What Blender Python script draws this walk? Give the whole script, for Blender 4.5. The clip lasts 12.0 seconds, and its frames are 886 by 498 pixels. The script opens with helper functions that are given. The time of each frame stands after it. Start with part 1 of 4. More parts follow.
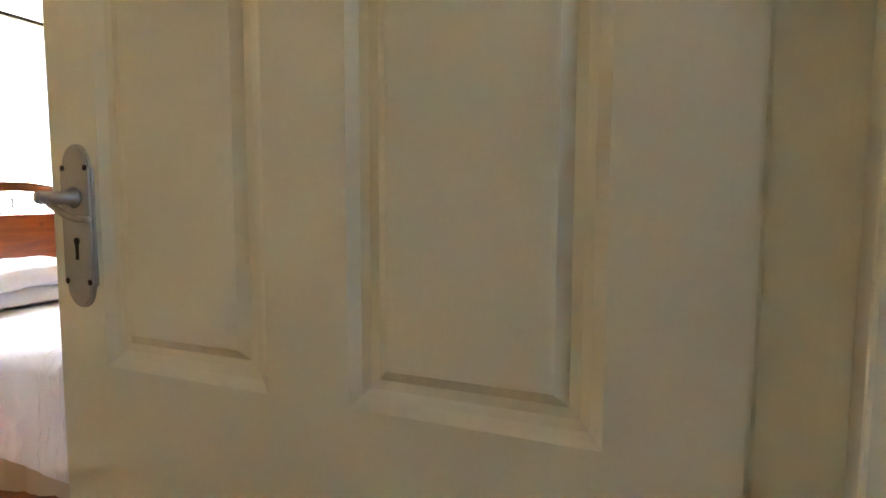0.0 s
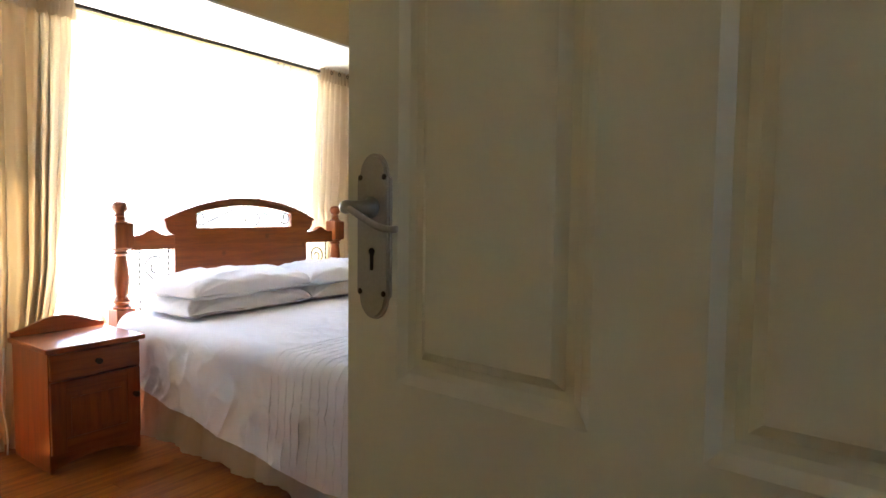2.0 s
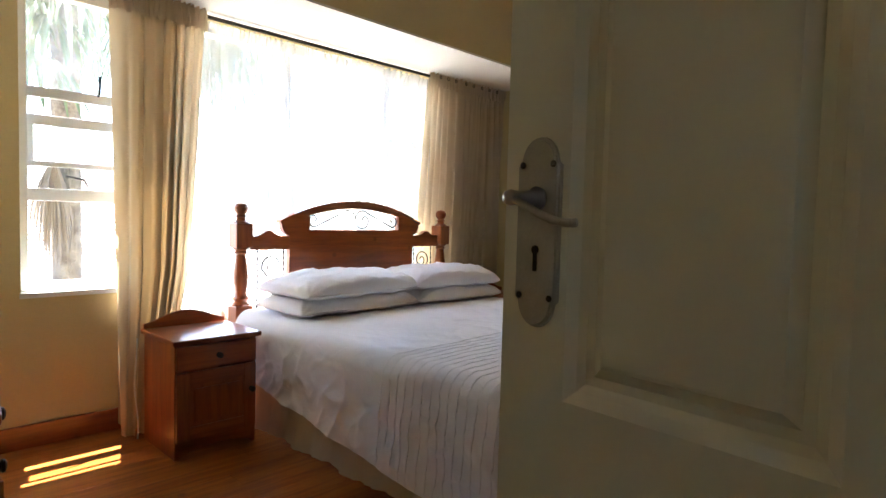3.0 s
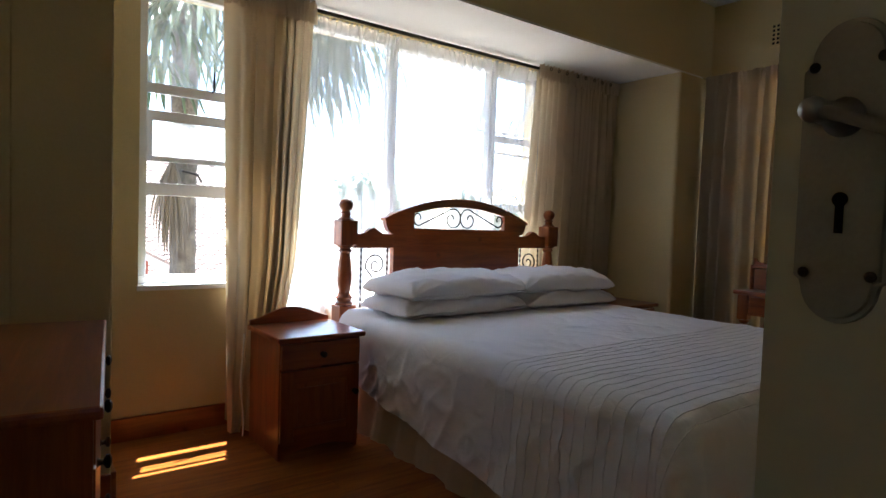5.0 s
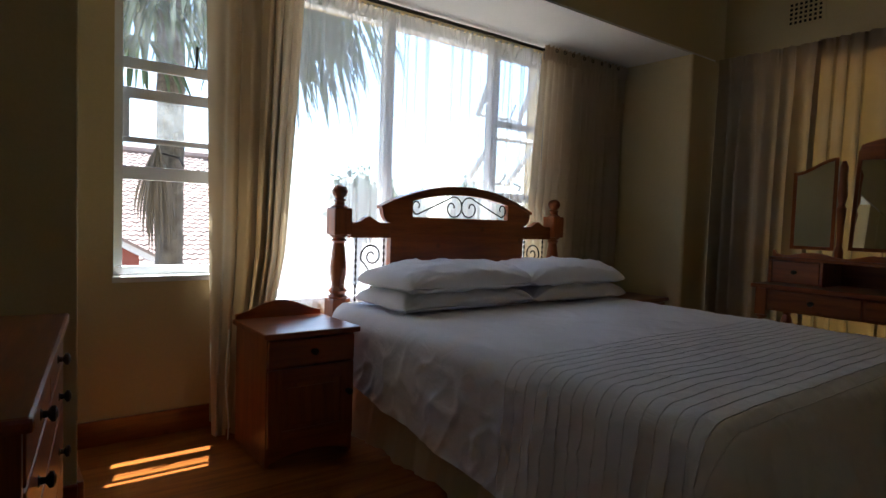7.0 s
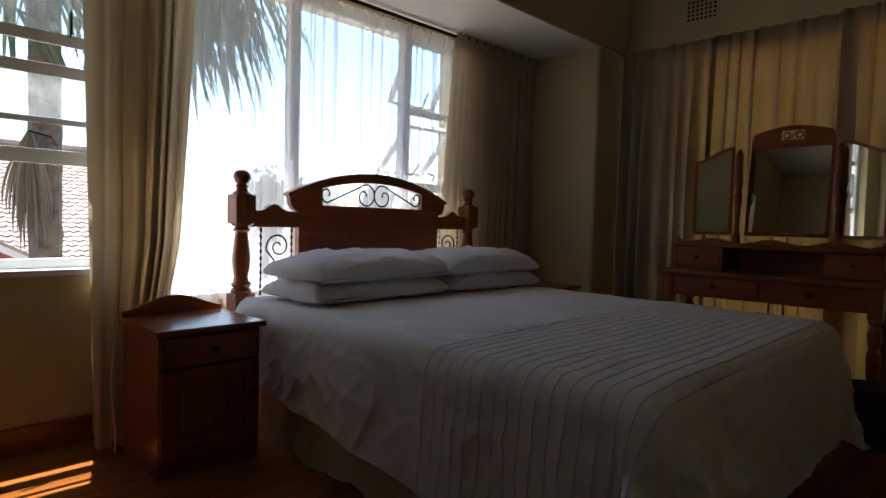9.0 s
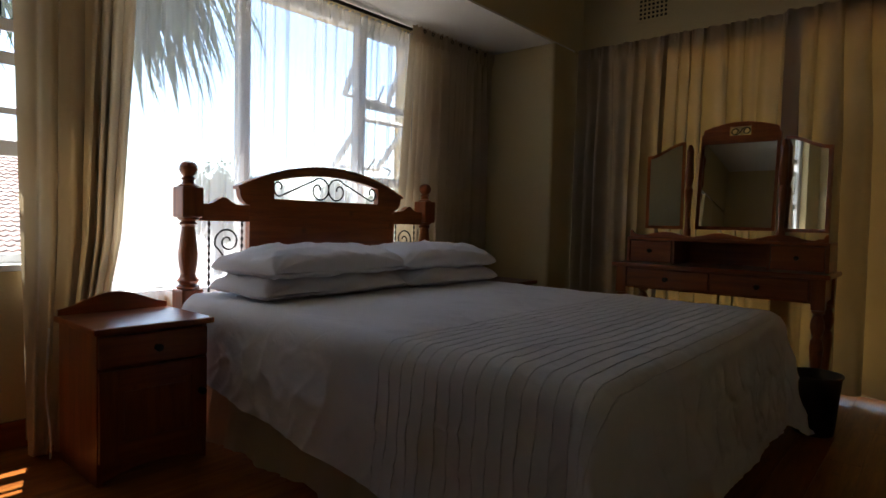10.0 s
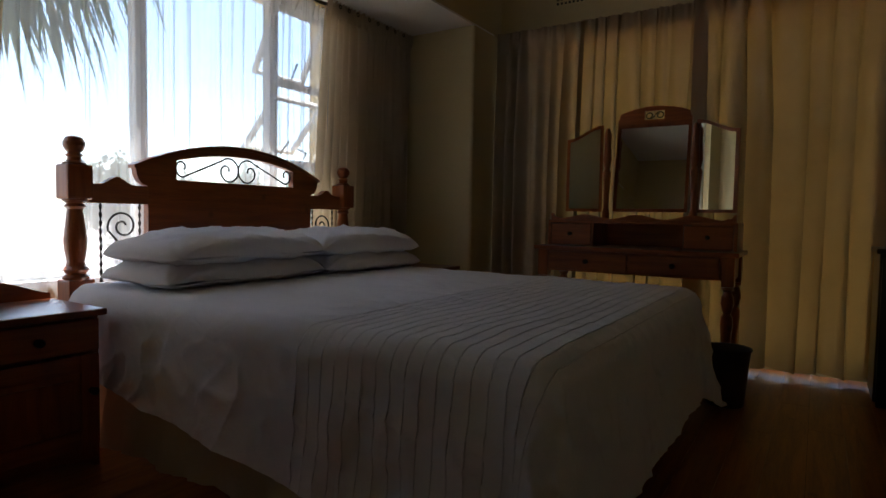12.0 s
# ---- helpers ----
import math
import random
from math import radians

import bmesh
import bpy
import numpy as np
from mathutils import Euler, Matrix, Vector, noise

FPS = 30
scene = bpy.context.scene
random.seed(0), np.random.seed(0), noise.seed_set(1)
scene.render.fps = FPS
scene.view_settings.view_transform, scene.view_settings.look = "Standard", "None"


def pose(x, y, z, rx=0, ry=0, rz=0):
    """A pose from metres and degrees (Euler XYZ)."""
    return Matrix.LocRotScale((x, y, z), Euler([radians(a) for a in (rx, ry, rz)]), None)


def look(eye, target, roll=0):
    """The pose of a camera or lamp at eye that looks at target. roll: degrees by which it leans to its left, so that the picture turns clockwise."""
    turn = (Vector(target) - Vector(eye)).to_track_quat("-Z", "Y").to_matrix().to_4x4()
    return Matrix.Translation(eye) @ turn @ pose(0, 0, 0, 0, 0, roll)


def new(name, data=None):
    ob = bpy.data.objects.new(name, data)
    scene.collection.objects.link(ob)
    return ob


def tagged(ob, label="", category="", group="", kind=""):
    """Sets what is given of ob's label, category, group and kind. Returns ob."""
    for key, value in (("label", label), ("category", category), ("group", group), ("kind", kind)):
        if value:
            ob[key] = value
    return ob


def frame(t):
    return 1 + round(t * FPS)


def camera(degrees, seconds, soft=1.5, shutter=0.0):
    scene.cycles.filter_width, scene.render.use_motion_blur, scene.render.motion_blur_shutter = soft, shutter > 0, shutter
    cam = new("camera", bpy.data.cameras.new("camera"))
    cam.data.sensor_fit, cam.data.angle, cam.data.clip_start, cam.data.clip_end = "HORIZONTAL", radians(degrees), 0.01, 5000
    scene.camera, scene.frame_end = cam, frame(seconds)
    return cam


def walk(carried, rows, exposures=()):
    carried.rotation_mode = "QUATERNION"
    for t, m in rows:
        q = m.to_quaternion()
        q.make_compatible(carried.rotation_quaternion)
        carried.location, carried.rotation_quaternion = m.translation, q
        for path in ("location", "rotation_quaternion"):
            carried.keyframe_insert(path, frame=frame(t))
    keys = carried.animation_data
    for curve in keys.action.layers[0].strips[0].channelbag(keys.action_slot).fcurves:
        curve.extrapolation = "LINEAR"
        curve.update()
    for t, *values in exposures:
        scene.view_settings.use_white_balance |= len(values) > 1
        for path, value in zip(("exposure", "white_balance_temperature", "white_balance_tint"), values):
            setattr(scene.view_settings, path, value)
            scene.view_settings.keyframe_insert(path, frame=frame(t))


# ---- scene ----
cam = camera(73.7, 12.0)
PATH = [
    (0, (3.429, -1.615, 1.151), (2.786, 0.27, 0.969), 0.2),
    (0.5, (3.407, -1.626, 1.156), (2.643, 0.214, 0.985), 0.7),
    (1, (3.367, -1.62, 1.145), (2.477, 0.167, 1.016), 0.6),
    (1.5, (3.307, -1.613, 1.143), (2.3, 0.11, 1.014), 0.5),
    (2, (3.244, -1.611, 1.141), (2.101, 0.026, 1.017), 0.7),
    (2.5, (3.178, -1.598, 1.135), (1.899, -0.065, 1.022), 1.1),
    (3, (3.126, -1.59, 1.123), (1.735, -0.156, 1.018), 1.5),
    (3.5, (3.081, -1.591, 1.118), (1.611, -0.238, 1.017), 2.0),
    (5.5, (2.847, -1.484, 1.045), (1.24, -0.296, 0.959), 1.8),
    (6, (2.788, -1.46, 1.031), (1.183, -0.269, 0.944), 1.8),
    (6.5, (2.761, -1.434, 1.029), (1.159, -0.241, 0.934), 1.9),
    (8.5, (2.656, -1.34, 0.976), (1.188, 0.015, 0.88), 1.6),
    (9, (2.642, -1.336, 0.96), (1.246, 0.094, 0.868), 1.5),
    (9.5, (2.626, -1.329, 0.945), (1.288, 0.155, 0.854), 1.5),
    (10, (2.626, -1.301, 0.933), (1.334, 0.223, 0.842), 1.4),
    (10.5, (2.603, -1.282, 0.919), (1.367, 0.287, 0.829), 1.2),
    (11, (2.593, -1.257, 0.907), (1.406, 0.35, 0.809), 1.3),
    (11.5, (2.57, -1.245, 0.899), (1.442, 0.403, 0.792), 1.2),
    (12, (2.548, -1.227, 0.88), (1.479, 0.459, 0.771), 1.0),
]
EXPOSURES = [(0.0, 6.0, 5950, 15), (1.5, 5.4, 5950, 12), (2.5, 4.7, 6000, 12), (3.5, 4.05, 5900, 11), (5.5, 2.95, 5750, 11), (6.5, 2.56, 5750, 11), (8.5, 2.02, 5900, 12), (10.3, 2.08, 6150, 13), (12.0, 1.88, 6150, 13)]
walk(cam, [(t, look(eye, target, roll)) for t, eye, target, roll in PATH], EXPOSURES)

# ---- light ----
SUN_EL, SUN_AZ = radians(70.5), radians(166)
world = bpy.data.worlds.new("sky")
scene.world = world
world.use_nodes = True
wn = world.node_tree
sky = wn.nodes.new("ShaderNodeTexSky")
sky.sky_type, sky.sun_disc = "NISHITA", False
sky.sun_elevation, sky.sun_rotation = SUN_EL, radians(90) - SUN_AZ
sky.air_density, sky.dust_density = 1.0, 1.0
wn.links.new(sky.outputs[0], wn.nodes["Background"].inputs[0])
wn.nodes["Background"].inputs[1].default_value = 0.11
sun = new("sun", bpy.data.lights.new("sun", "SUN"))
sun.data.energy, sun.data.angle, sun.data.color = 5.0, radians(0.53), (1, 0.96, 0.90)
sun_way = Vector((math.cos(SUN_EL) * math.cos(SUN_AZ), math.cos(SUN_EL) * math.sin(SUN_AZ), math.sin(SUN_EL)))
sun.matrix_world = look(sun_way * 30, (0, 0, 0))


# ---- materials ----
def material(name):
    m = bpy.data.materials.new(name)
    m.use_nodes = True
    n = m.node_tree.nodes
    return m, n, m.node_tree.links, n["Principled BSDF"]


def ramp(n, l, fac, low, high, a=0.3, b=0.7):
    r = n.new("ShaderNodeValToRGB")
    r.color_ramp.elements[0].position, r.color_ramp.elements[1].position = a, b
    r.color_ramp.elements[0].color, r.color_ramp.elements[1].color = (*low, 1), (*high, 1)
    l.new(fac, r.inputs[0])
    return r.outputs[0]


def mapped(n, l, scale):
    c, m = n.new("ShaderNodeTexCoord"), n.new("ShaderNodeMapping")
    m.inputs["Scale"].default_value = scale
    l.new(c.outputs["Object"], m.inputs[0])
    return m.outputs[0]


def noisy(n, l, vec, scale, detail=4, distortion=0.0):
    t = n.new("ShaderNodeTexNoise")
    t.inputs["Scale"].default_value, t.inputs["Detail"].default_value, t.inputs["Distortion"].default_value = scale, detail, distortion
    l.new(vec, t.inputs["Vector"])
    return t.outputs["Fac"]


def bumped(n, l, p, height, strength, distance):
    b = n.new("ShaderNodeBump")
    b.inputs["Strength"].default_value, b.inputs["Distance"].default_value = strength, distance
    l.new(height, b.inputs["Height"])
    l.new(b.outputs[0], p.inputs["Normal"])


def plain(name, low, high, rough=0.6, scale=3.0, fine=60.0, bump=0.15, metal=0.0, distance=0.002):
    """Two scales of colour noise and a fine relief."""
    m, n, l, p = material(name)
    v = mapped(n, l, (1, 1, 1))
    big, small = noisy(n, l, v, scale, 5), noisy(n, l, v, fine, 3)
    mix = n.new("ShaderNodeMix")
    mix.inputs[0].default_value = 0.35
    l.new(big, mix.inputs[2]), l.new(small, mix.inputs[3])
    l.new(ramp(n, l, mix.outputs[0], low, high), p.inputs["Base Color"])
    p.inputs["Roughness"].default_value, p.inputs["Metallic"].default_value = rough, metal
    bumped(n, l, p, small, bump, distance)
    return m


def wood(name, low, high, axis, rough=0.30, knots=True, coat=0.25):
    """Varnished boards with the grain along axis."""
    m, n, l, p = material(name)
    stretch = {"x": (1, 14, 14), "y": (14, 1, 14), "z": (14, 14, 1)}[axis]
    info = n.new("ShaderNodeObjectInfo")
    c, add, mp = n.new("ShaderNodeTexCoord"), n.new("ShaderNodeVectorMath"), n.new("ShaderNodeMapping")
    sc = n.new("ShaderNodeMath")
    sc.operation, sc.inputs[1].default_value = "MULTIPLY", 7.0
    l.new(info.outputs["Random"], sc.inputs[0])
    l.new(c.outputs["Object"], add.inputs[0]), l.new(sc.outputs[0], add.inputs[1])
    mp.inputs["Scale"].default_value = stretch
    l.new(add.outputs[0], mp.inputs[0])
    grain = noisy(n, l, mp.outputs[0], 2.2, 6, 0.6)
    fine = noisy(n, l, mp.outputs[0], 14, 3)
    mix = n.new("ShaderNodeMix")
    mix.inputs[0].default_value = 0.3
    l.new(grain, mix.inputs[2]), l.new(fine, mix.inputs[3])
    col = ramp(n, l, mix.outputs[0], low, high, 0.35, 0.66)
    if knots:
        vo = n.new("ShaderNodeTexVoronoi")
        vo.inputs["Scale"].default_value = 5.0
        l.new(add.outputs[0], vo.inputs["Vector"])
        k = ramp(n, l, vo.outputs["Distance"], (0.25, 0.2, 0.2), (1, 1, 1), 0.04, 0.11)
        mul = n.new("ShaderNodeMix")
        mul.data_type, mul.blend_type = "RGBA", "MULTIPLY"
        mul.inputs[0].default_value = 0.55
        l.new(col, mul.inputs[6]), l.new(k, mul.inputs[7])
        col = mul.outputs[2]
    l.new(col, p.inputs["Base Color"])
    p.inputs["Roughness"].default_value = rough
    p.inputs["Coat Weight"].default_value, p.inputs["Coat Roughness"].default_value = coat, 0.22
    bumped(n, l, p, fine, 0.08, 0.001)
    return m


def cloth(name, low, high, through_part, clear=0.0, weave=700.0, rough=0.9, crumple=0.0, lit=None):
    """Woven fabric: diffuse, with a share of the light passing through it and, for sheers, open mesh."""
    m, n, l, p = material(name)
    v = mapped(n, l, (1, 1, 1))
    big, fine = noisy(n, l, v, 4, 4), noisy(n, l, v, weave, 2)
    col = ramp(n, l, big, low, high)
    l.new(col, p.inputs["Base Color"])
    p.inputs["Roughness"].default_value = rough
    p.inputs["Sheen Weight"].default_value = 0.15
    bumped(n, l, p, fine, 0.15, 0.0008)
    if crumple:
        b2 = n.new("ShaderNodeBump")
        b2.inputs["Strength"].default_value, b2.inputs["Distance"].default_value = 0.45, 0.007
        l.new(noisy(n, l, v, 15, 5, 1.4), b2.inputs["Height"])
        l.new(p.inputs["Normal"].links[0].from_node.outputs[0], b2.inputs["Normal"])
        l.new(b2.outputs[0], p.inputs["Normal"])
    tr, mix = n.new("ShaderNodeBsdfTranslucent"), n.new("ShaderNodeMixShader")
    if lit:
        tr.inputs[0].default_value = (*lit, 1)
    else:
        l.new(col, tr.inputs[0])
    mix.inputs[0].default_value = through_part
    l.new(p.outputs[0], mix.inputs[1]), l.new(tr.outputs[0], mix.inputs[2])
    out = mix.outputs[0]
    if clear:
        t, mx = n.new("ShaderNodeBsdfTransparent"), n.new("ShaderNodeMixShader")
        mx.inputs[0].default_value = clear
        l.new(out, mx.inputs[1]), l.new(t.outputs[0], mx.inputs[2])
        out = mx.outputs[0]
    l.new(out, n["Material Output"].inputs[0])
    return m


def pane_glass(name):
    """A thin clean pane: it reflects a little and lets the rest pass straight."""
    m, n, l, p = material(name)
    t, g, mx = n.new("ShaderNodeBsdfTransparent"), n.new("ShaderNodeBsdfGlossy"), n.new("ShaderNodeMixShader")
    t.inputs[0].default_value = (0.97, 0.98, 0.975, 1)
    g.inputs["Roughness"].default_value = 0.02
    mx.inputs[0].default_value = 0.05
    l.new(t.outputs[0], mx.inputs[1]), l.new(g.outputs[0], mx.inputs[2])
    l.new(mx.outputs[0], n["Material Output"].inputs[0])
    return m


def dusty_glass(name):
    """A pane with a thin uneven film of dust on it."""
    m, n, l, p = material(name)
    v = mapped(n, l, (1, 1, 1))
    mix = n.new("ShaderNodeMix")
    mix.inputs[0].default_value = 0.5
    l.new(noisy(n, l, v, 6, 5, 0.8), mix.inputs[2]), l.new(noisy(n, l, v, 130, 2), mix.inputs[3])
    t, d, mx = n.new("ShaderNodeBsdfTransparent"), n.new("ShaderNodeBsdfTranslucent"), n.new("ShaderNodeMixShader")
    t.inputs[0].default_value, d.inputs[0].default_value = (0.90, 0.93, 0.92, 1), (0.70, 0.72, 0.70, 1)
    l.new(ramp(n, l, mix.outputs[0], (0.04, 0.04, 0.04), (0.24, 0.24, 0.24), 0.38, 0.68), mx.inputs[0])
    l.new(t.outputs[0], mx.inputs[1]), l.new(d.outputs[0], mx.inputs[2])
    l.new(mx.outputs[0], n["Material Output"].inputs[0])
    return m


def solid_glass(name):
    m, n, l, p = material(name)
    p.inputs["Transmission Weight"].default_value, p.inputs["Roughness"].default_value, p.inputs["IOR"].default_value = 1.0, 0.0, 1.12
    p.inputs["Base Color"].default_value = (0.72, 0.76, 0.77, 1)
    return m


def mirror(name):
    m, n, l, p = material(name)
    p.inputs["Metallic"].default_value, p.inputs["Roughness"].default_value = 1.0, 0.02
    p.inputs["Base Color"].default_value = (0.86, 0.88, 0.87, 1)
    return m


WALL = plain("cream_wall_paint", (0.53, 0.43, 0.225), (0.59, 0.485, 0.27), 0.75, 1.5, 90, 0.2)
CEIL = plain("white_ceiling_paint", (0.74, 0.72, 0.66), (0.80, 0.78, 0.72), 0.8, 2, 70, 0.15)
DOORPAINT = plain("cream_door_paint", (0.71, 0.67, 0.545), (0.74, 0.70, 0.57), 0.42, 2, 120, 0.1)
FRAMEPAINT = plain("white_metal_paint", (0.68, 0.70, 0.70), (0.76, 0.77, 0.76), 0.4, 5, 90, 0.1)
STEEL = plain("satin_nickel", (0.32, 0.295, 0.27), (0.41, 0.38, 0.35), 0.38, 20, 300, 0.05, 0.9)
IRON = plain("black_iron", (0.012, 0.011, 0.010), (0.03, 0.027, 0.025), 0.45, 30, 200, 0.2, 0.6)
DARKHOLE = plain("dark_void", (0.006, 0.005, 0.005), (0.012, 0.01, 0.01), 0.9)
BRONZE = plain("dark_bronze", (0.03, 0.022, 0.014), (0.06, 0.045, 0.03), 0.4, 20, 200, 0.1, 0.8)
PINE_LO, PINE_HI = (0.19, 0.042, 0.009), (0.34, 0.092, 0.018)
PINE_X, PINE_Y, PINE_Z = (wood("varnished_pine_" + a, PINE_LO, PINE_HI, a) for a in "xyz")
FLOORWOOD = wood("floor_boards", (0.17, 0.038, 0.006), (0.35, 0.118, 0.013), "y", 0.30, True, 0.0)
FLOORWOOD.node_tree.nodes["Principled BSDF"].inputs["Specular IOR Level"].default_value = 0.28
DARKWOOD = wood("dark_stained_wood", (0.02, 0.012, 0.008), (0.045, 0.026, 0.016), "z", 0.4, False)
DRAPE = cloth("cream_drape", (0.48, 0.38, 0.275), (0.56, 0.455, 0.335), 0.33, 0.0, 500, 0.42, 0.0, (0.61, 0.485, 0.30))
# same cream cloth, base darkened for this wall's shade, backlight coloured ochre
DRAPE_SHADED = cloth("shaded_cream_drape", (0.28, 0.225, 0.16), (0.35, 0.285, 0.205), 0.10, 0.0, 500, 0.7, 0.0, (0.78, 0.42, 0.095))
SHEER = cloth("white_sheer", (0.86, 0.88, 0.90), (0.92, 0.93, 0.94), 0.58, 0.69, 900)
LINEN = cloth("white_cotton", (0.79, 0.80, 0.85), (0.85, 0.855, 0.90), 0.03, 0.0, 800, 0.9, 1.0)
VALANCE = cloth("beige_valance", (0.60, 0.53, 0.42), (0.68, 0.61, 0.50), 0.08, 0.0, 600)
PANE, DUSTY, SUNSTOP_GLASS, MIRROR = pane_glass("clear_pane"), dusty_glass("dusty_pane"), solid_glass("sash_pane"), mirror("silvered_mirror")
PLASTIC = plain("dark_plastic", (0.035, 0.027, 0.022), (0.055, 0.042, 0.034), 0.5, 8, 150, 0.1)
TERRACOTTA = plain("terracotta_tile", (0.23, 0.15, 0.115), (0.37, 0.27, 0.215), 0.8, 2.5, 40, 0.4)
PLASTER = plain("white_plaster", (0.62, 0.58, 0.52), (0.74, 0.70, 0.64), 0.85, 1.5, 30, 0.3)
BRICKRED = plain("red_painted_wall", (0.20, 0.05, 0.035), (0.28, 0.08, 0.05), 0.8, 4, 40, 0.3)
GRASS = plain("dry_earth", (0.20, 0.17, 0.14), (0.30, 0.26, 0.22), 0.9, 0.4, 12, 0.5)
BARK = plain("palm_bark", (0.045, 0.038, 0.032), (0.21, 0.185, 0.155), 0.9, 14, 50, 0.9, 0, 0.015)
FROND = cloth("palm_leaf", (0.045, 0.075, 0.03), (0.10, 0.13, 0.06), 0.25, 0.0, 200, 0.5)
DEADFROND = cloth("dead_palm_leaf", (0.10, 0.08, 0.06), (0.19, 0.155, 0.115), 0.2, 0.0, 200, 0.8)
LEAF = cloth("tree_leaf", (0.05, 0.085, 0.04), (0.11, 0.15, 0.075), 0.2, 0.0, 100, 0.7)


# ---- mesh helpers ----
def thing(name, at, label, category, group="", turn=0.0):
    ob = new(name)
    ob.empty_display_size = 0.1
    ob.matrix_basis = pose(*at, 0, 0, turn)
    return tagged(ob, label, category, group)


def base_of(ob):
    m = ob.matrix_basis.copy()
    while ob.parent:
        ob = ob.parent
        m = ob.matrix_basis @ m
    return m


def part(name, bm, mat, parent=None, label="", local=False, smooth=False, kind=""):
    """Links a bmesh as one mesh object. Built in world places, or with local=True in the parent's own."""
    if parent and not local:
        bm.transform(base_of(parent).inverted())
    me = bpy.data.meshes.new(name)
    bmesh.ops.recalc_face_normals(bm, faces=bm.faces)
    bm.to_mesh(me)
    bm.free()
    me.materials.append(mat)
    if smooth:
        me.shade_smooth()
    ob = new(name, me)
    if parent:
        ob.parent = parent
    return tagged(ob, label, "", "", kind)


def structure(name, bm, mat, label, smooth=False):
    return tagged(part(name, bm, mat, None, label, smooth=smooth), "", name.split("_")[0], "", "structure")


def box(x0, x1, y0, y1, z0, z1, bevel=0.0, bm=None):
    own = bmesh.new()
    bmesh.ops.create_cube(own, size=1)
    for v in own.verts:
        v.co = (x0 + (v.co.x + 0.5) * (x1 - x0), y0 + (v.co.y + 0.5) * (y1 - y0), z0 + (v.co.z + 0.5) * (z1 - z0))
    if bevel:
        bmesh.ops.bevel(own, geom=list(own.edges), offset=bevel, segments=2, affect="EDGES", profile=0.6)
    return joined(own, bm)


def joined(own, bm):
    if bm is None:
        return own
    me = bpy.data.meshes.new("tmp")
    own.to_mesh(me)
    own.free()
    bm.from_mesh(me)
    bpy.data.meshes.remove(me)
    return bm


def lathe(profile, cx, cy, seg=20, bm=None):
    """Turns (radius, z) about the upright line through cx, cy."""
    own = bmesh.new()
    rings = [[own.verts.new((cx + r * math.cos(2 * math.pi * k / seg), cy + r * math.sin(2 * math.pi * k / seg), z)) for k in range(seg)] for r, z in profile]
    for a, b in zip(rings, rings[1:]):
        for k in range(seg):
            own.faces.new((a[k], a[(k + 1) % seg], b[(k + 1) % seg], b[k]))
    own.faces.new(rings[0][::-1]), own.faces.new(rings[-1])
    return joined(own, bm)


def tube(points, radius, seg=8, bm=None, twist=0.0):
    """A rod along points; twist makes it a flat bar wound round its line."""
    own = bmesh.new()
    pts = [Vector(p) for p in points]
    rings = []
    for i, p in enumerate(pts):
        t = (pts[min(i + 1, len(pts) - 1)] - pts[max(i - 1, 0)]).normalized()
        side = t.cross(Vector((1, 0, 0)) if abs(t.x) < 0.9 else Vector((0, 1, 0))).normalized()
        up = t.cross(side)
        ring = []
        for k in range(seg):
            a = 2 * math.pi * k / seg
            c, s = math.cos(a), math.sin(a) * (0.45 if twist else 1)
            if twist:
                w = twist * i
                c, s = c * math.cos(w) - s * math.sin(w), c * math.sin(w) + s * math.cos(w)
            ring.append(own.verts.new(p + radius * (c * side + s * up)))
        rings.append(ring)
    for a, b in zip(rings, rings[1:]):
        for k in range(seg):
            own.faces.new((a[k], a[(k + 1) % seg], b[(k + 1) % seg], b[k]))
    own.faces.new(rings[0][::-1]), own.faces.new(rings[-1])
    return joined(own, bm)


def board(us, low, high, d0, d1, axis, bm=None):
    """A board cut to the curves low(u) and high(u): u along y (axis 'x': thickness along x) or along x (axis 'y')."""
    own = bmesh.new()
    put = (lambda u, d, z: (d, u, z)) if axis == "x" else (lambda u, d, z: (u, d, z))
    cols = [[own.verts.new(put(u, d, z)) for d, z in ((d0, low(u)), (d1, low(u)), (d1, high(u)), (d0, high(u)))] for u in us]
    for a, b in zip(cols, cols[1:]):
        for k in range(4):
            own.faces.new((a[k], a[(k + 1) % 4], b[(k + 1) % 4], b[k]))
    own.faces.new(cols[0][::-1]), own.faces.new(cols[-1])
    return joined(own, bm)


def spread(a, b, n):
    return [a + (b - a) * i / (n - 1) for i in range(n)]


def sheet(rows, bm=None):
    """A surface through rows of points."""
    own = bmesh.new()
    grid = [[own.verts.new(p) for p in row] for row in rows]
    for a, b in zip(grid, grid[1:]):
        for k in range(len(a) - 1):
            own.faces.new((a[k], a[k + 1], b[k + 1], b[k]))
    return joined(own, bm)


def spiral(cy, cz, r0, r1, a0, a1, n, x):
    return [(x, cy + (r0 + (r1 - r0) * i / n) * math.cos(a0 + (a1 - a0) * i / n), cz + (r0 + (r1 - r0) * i / n) * math.sin(a0 + (a1 - a0) * i / n)) for i in range(n + 1)]


# ---- the room ----
WX, AX, AY0, AY1, SOF, TOP = -0.14, 0.49, -1.19, 2.37, 2.20, 2.75
DX, LY, RY = 3.53, -2.02, 2.78
OY0, OY1, OZ0, OZ1 = -1.0, 1.72, 0.72, 2.17
OZW, OYW = 0.58, -0.53   # the wide lights reach lower than the end light

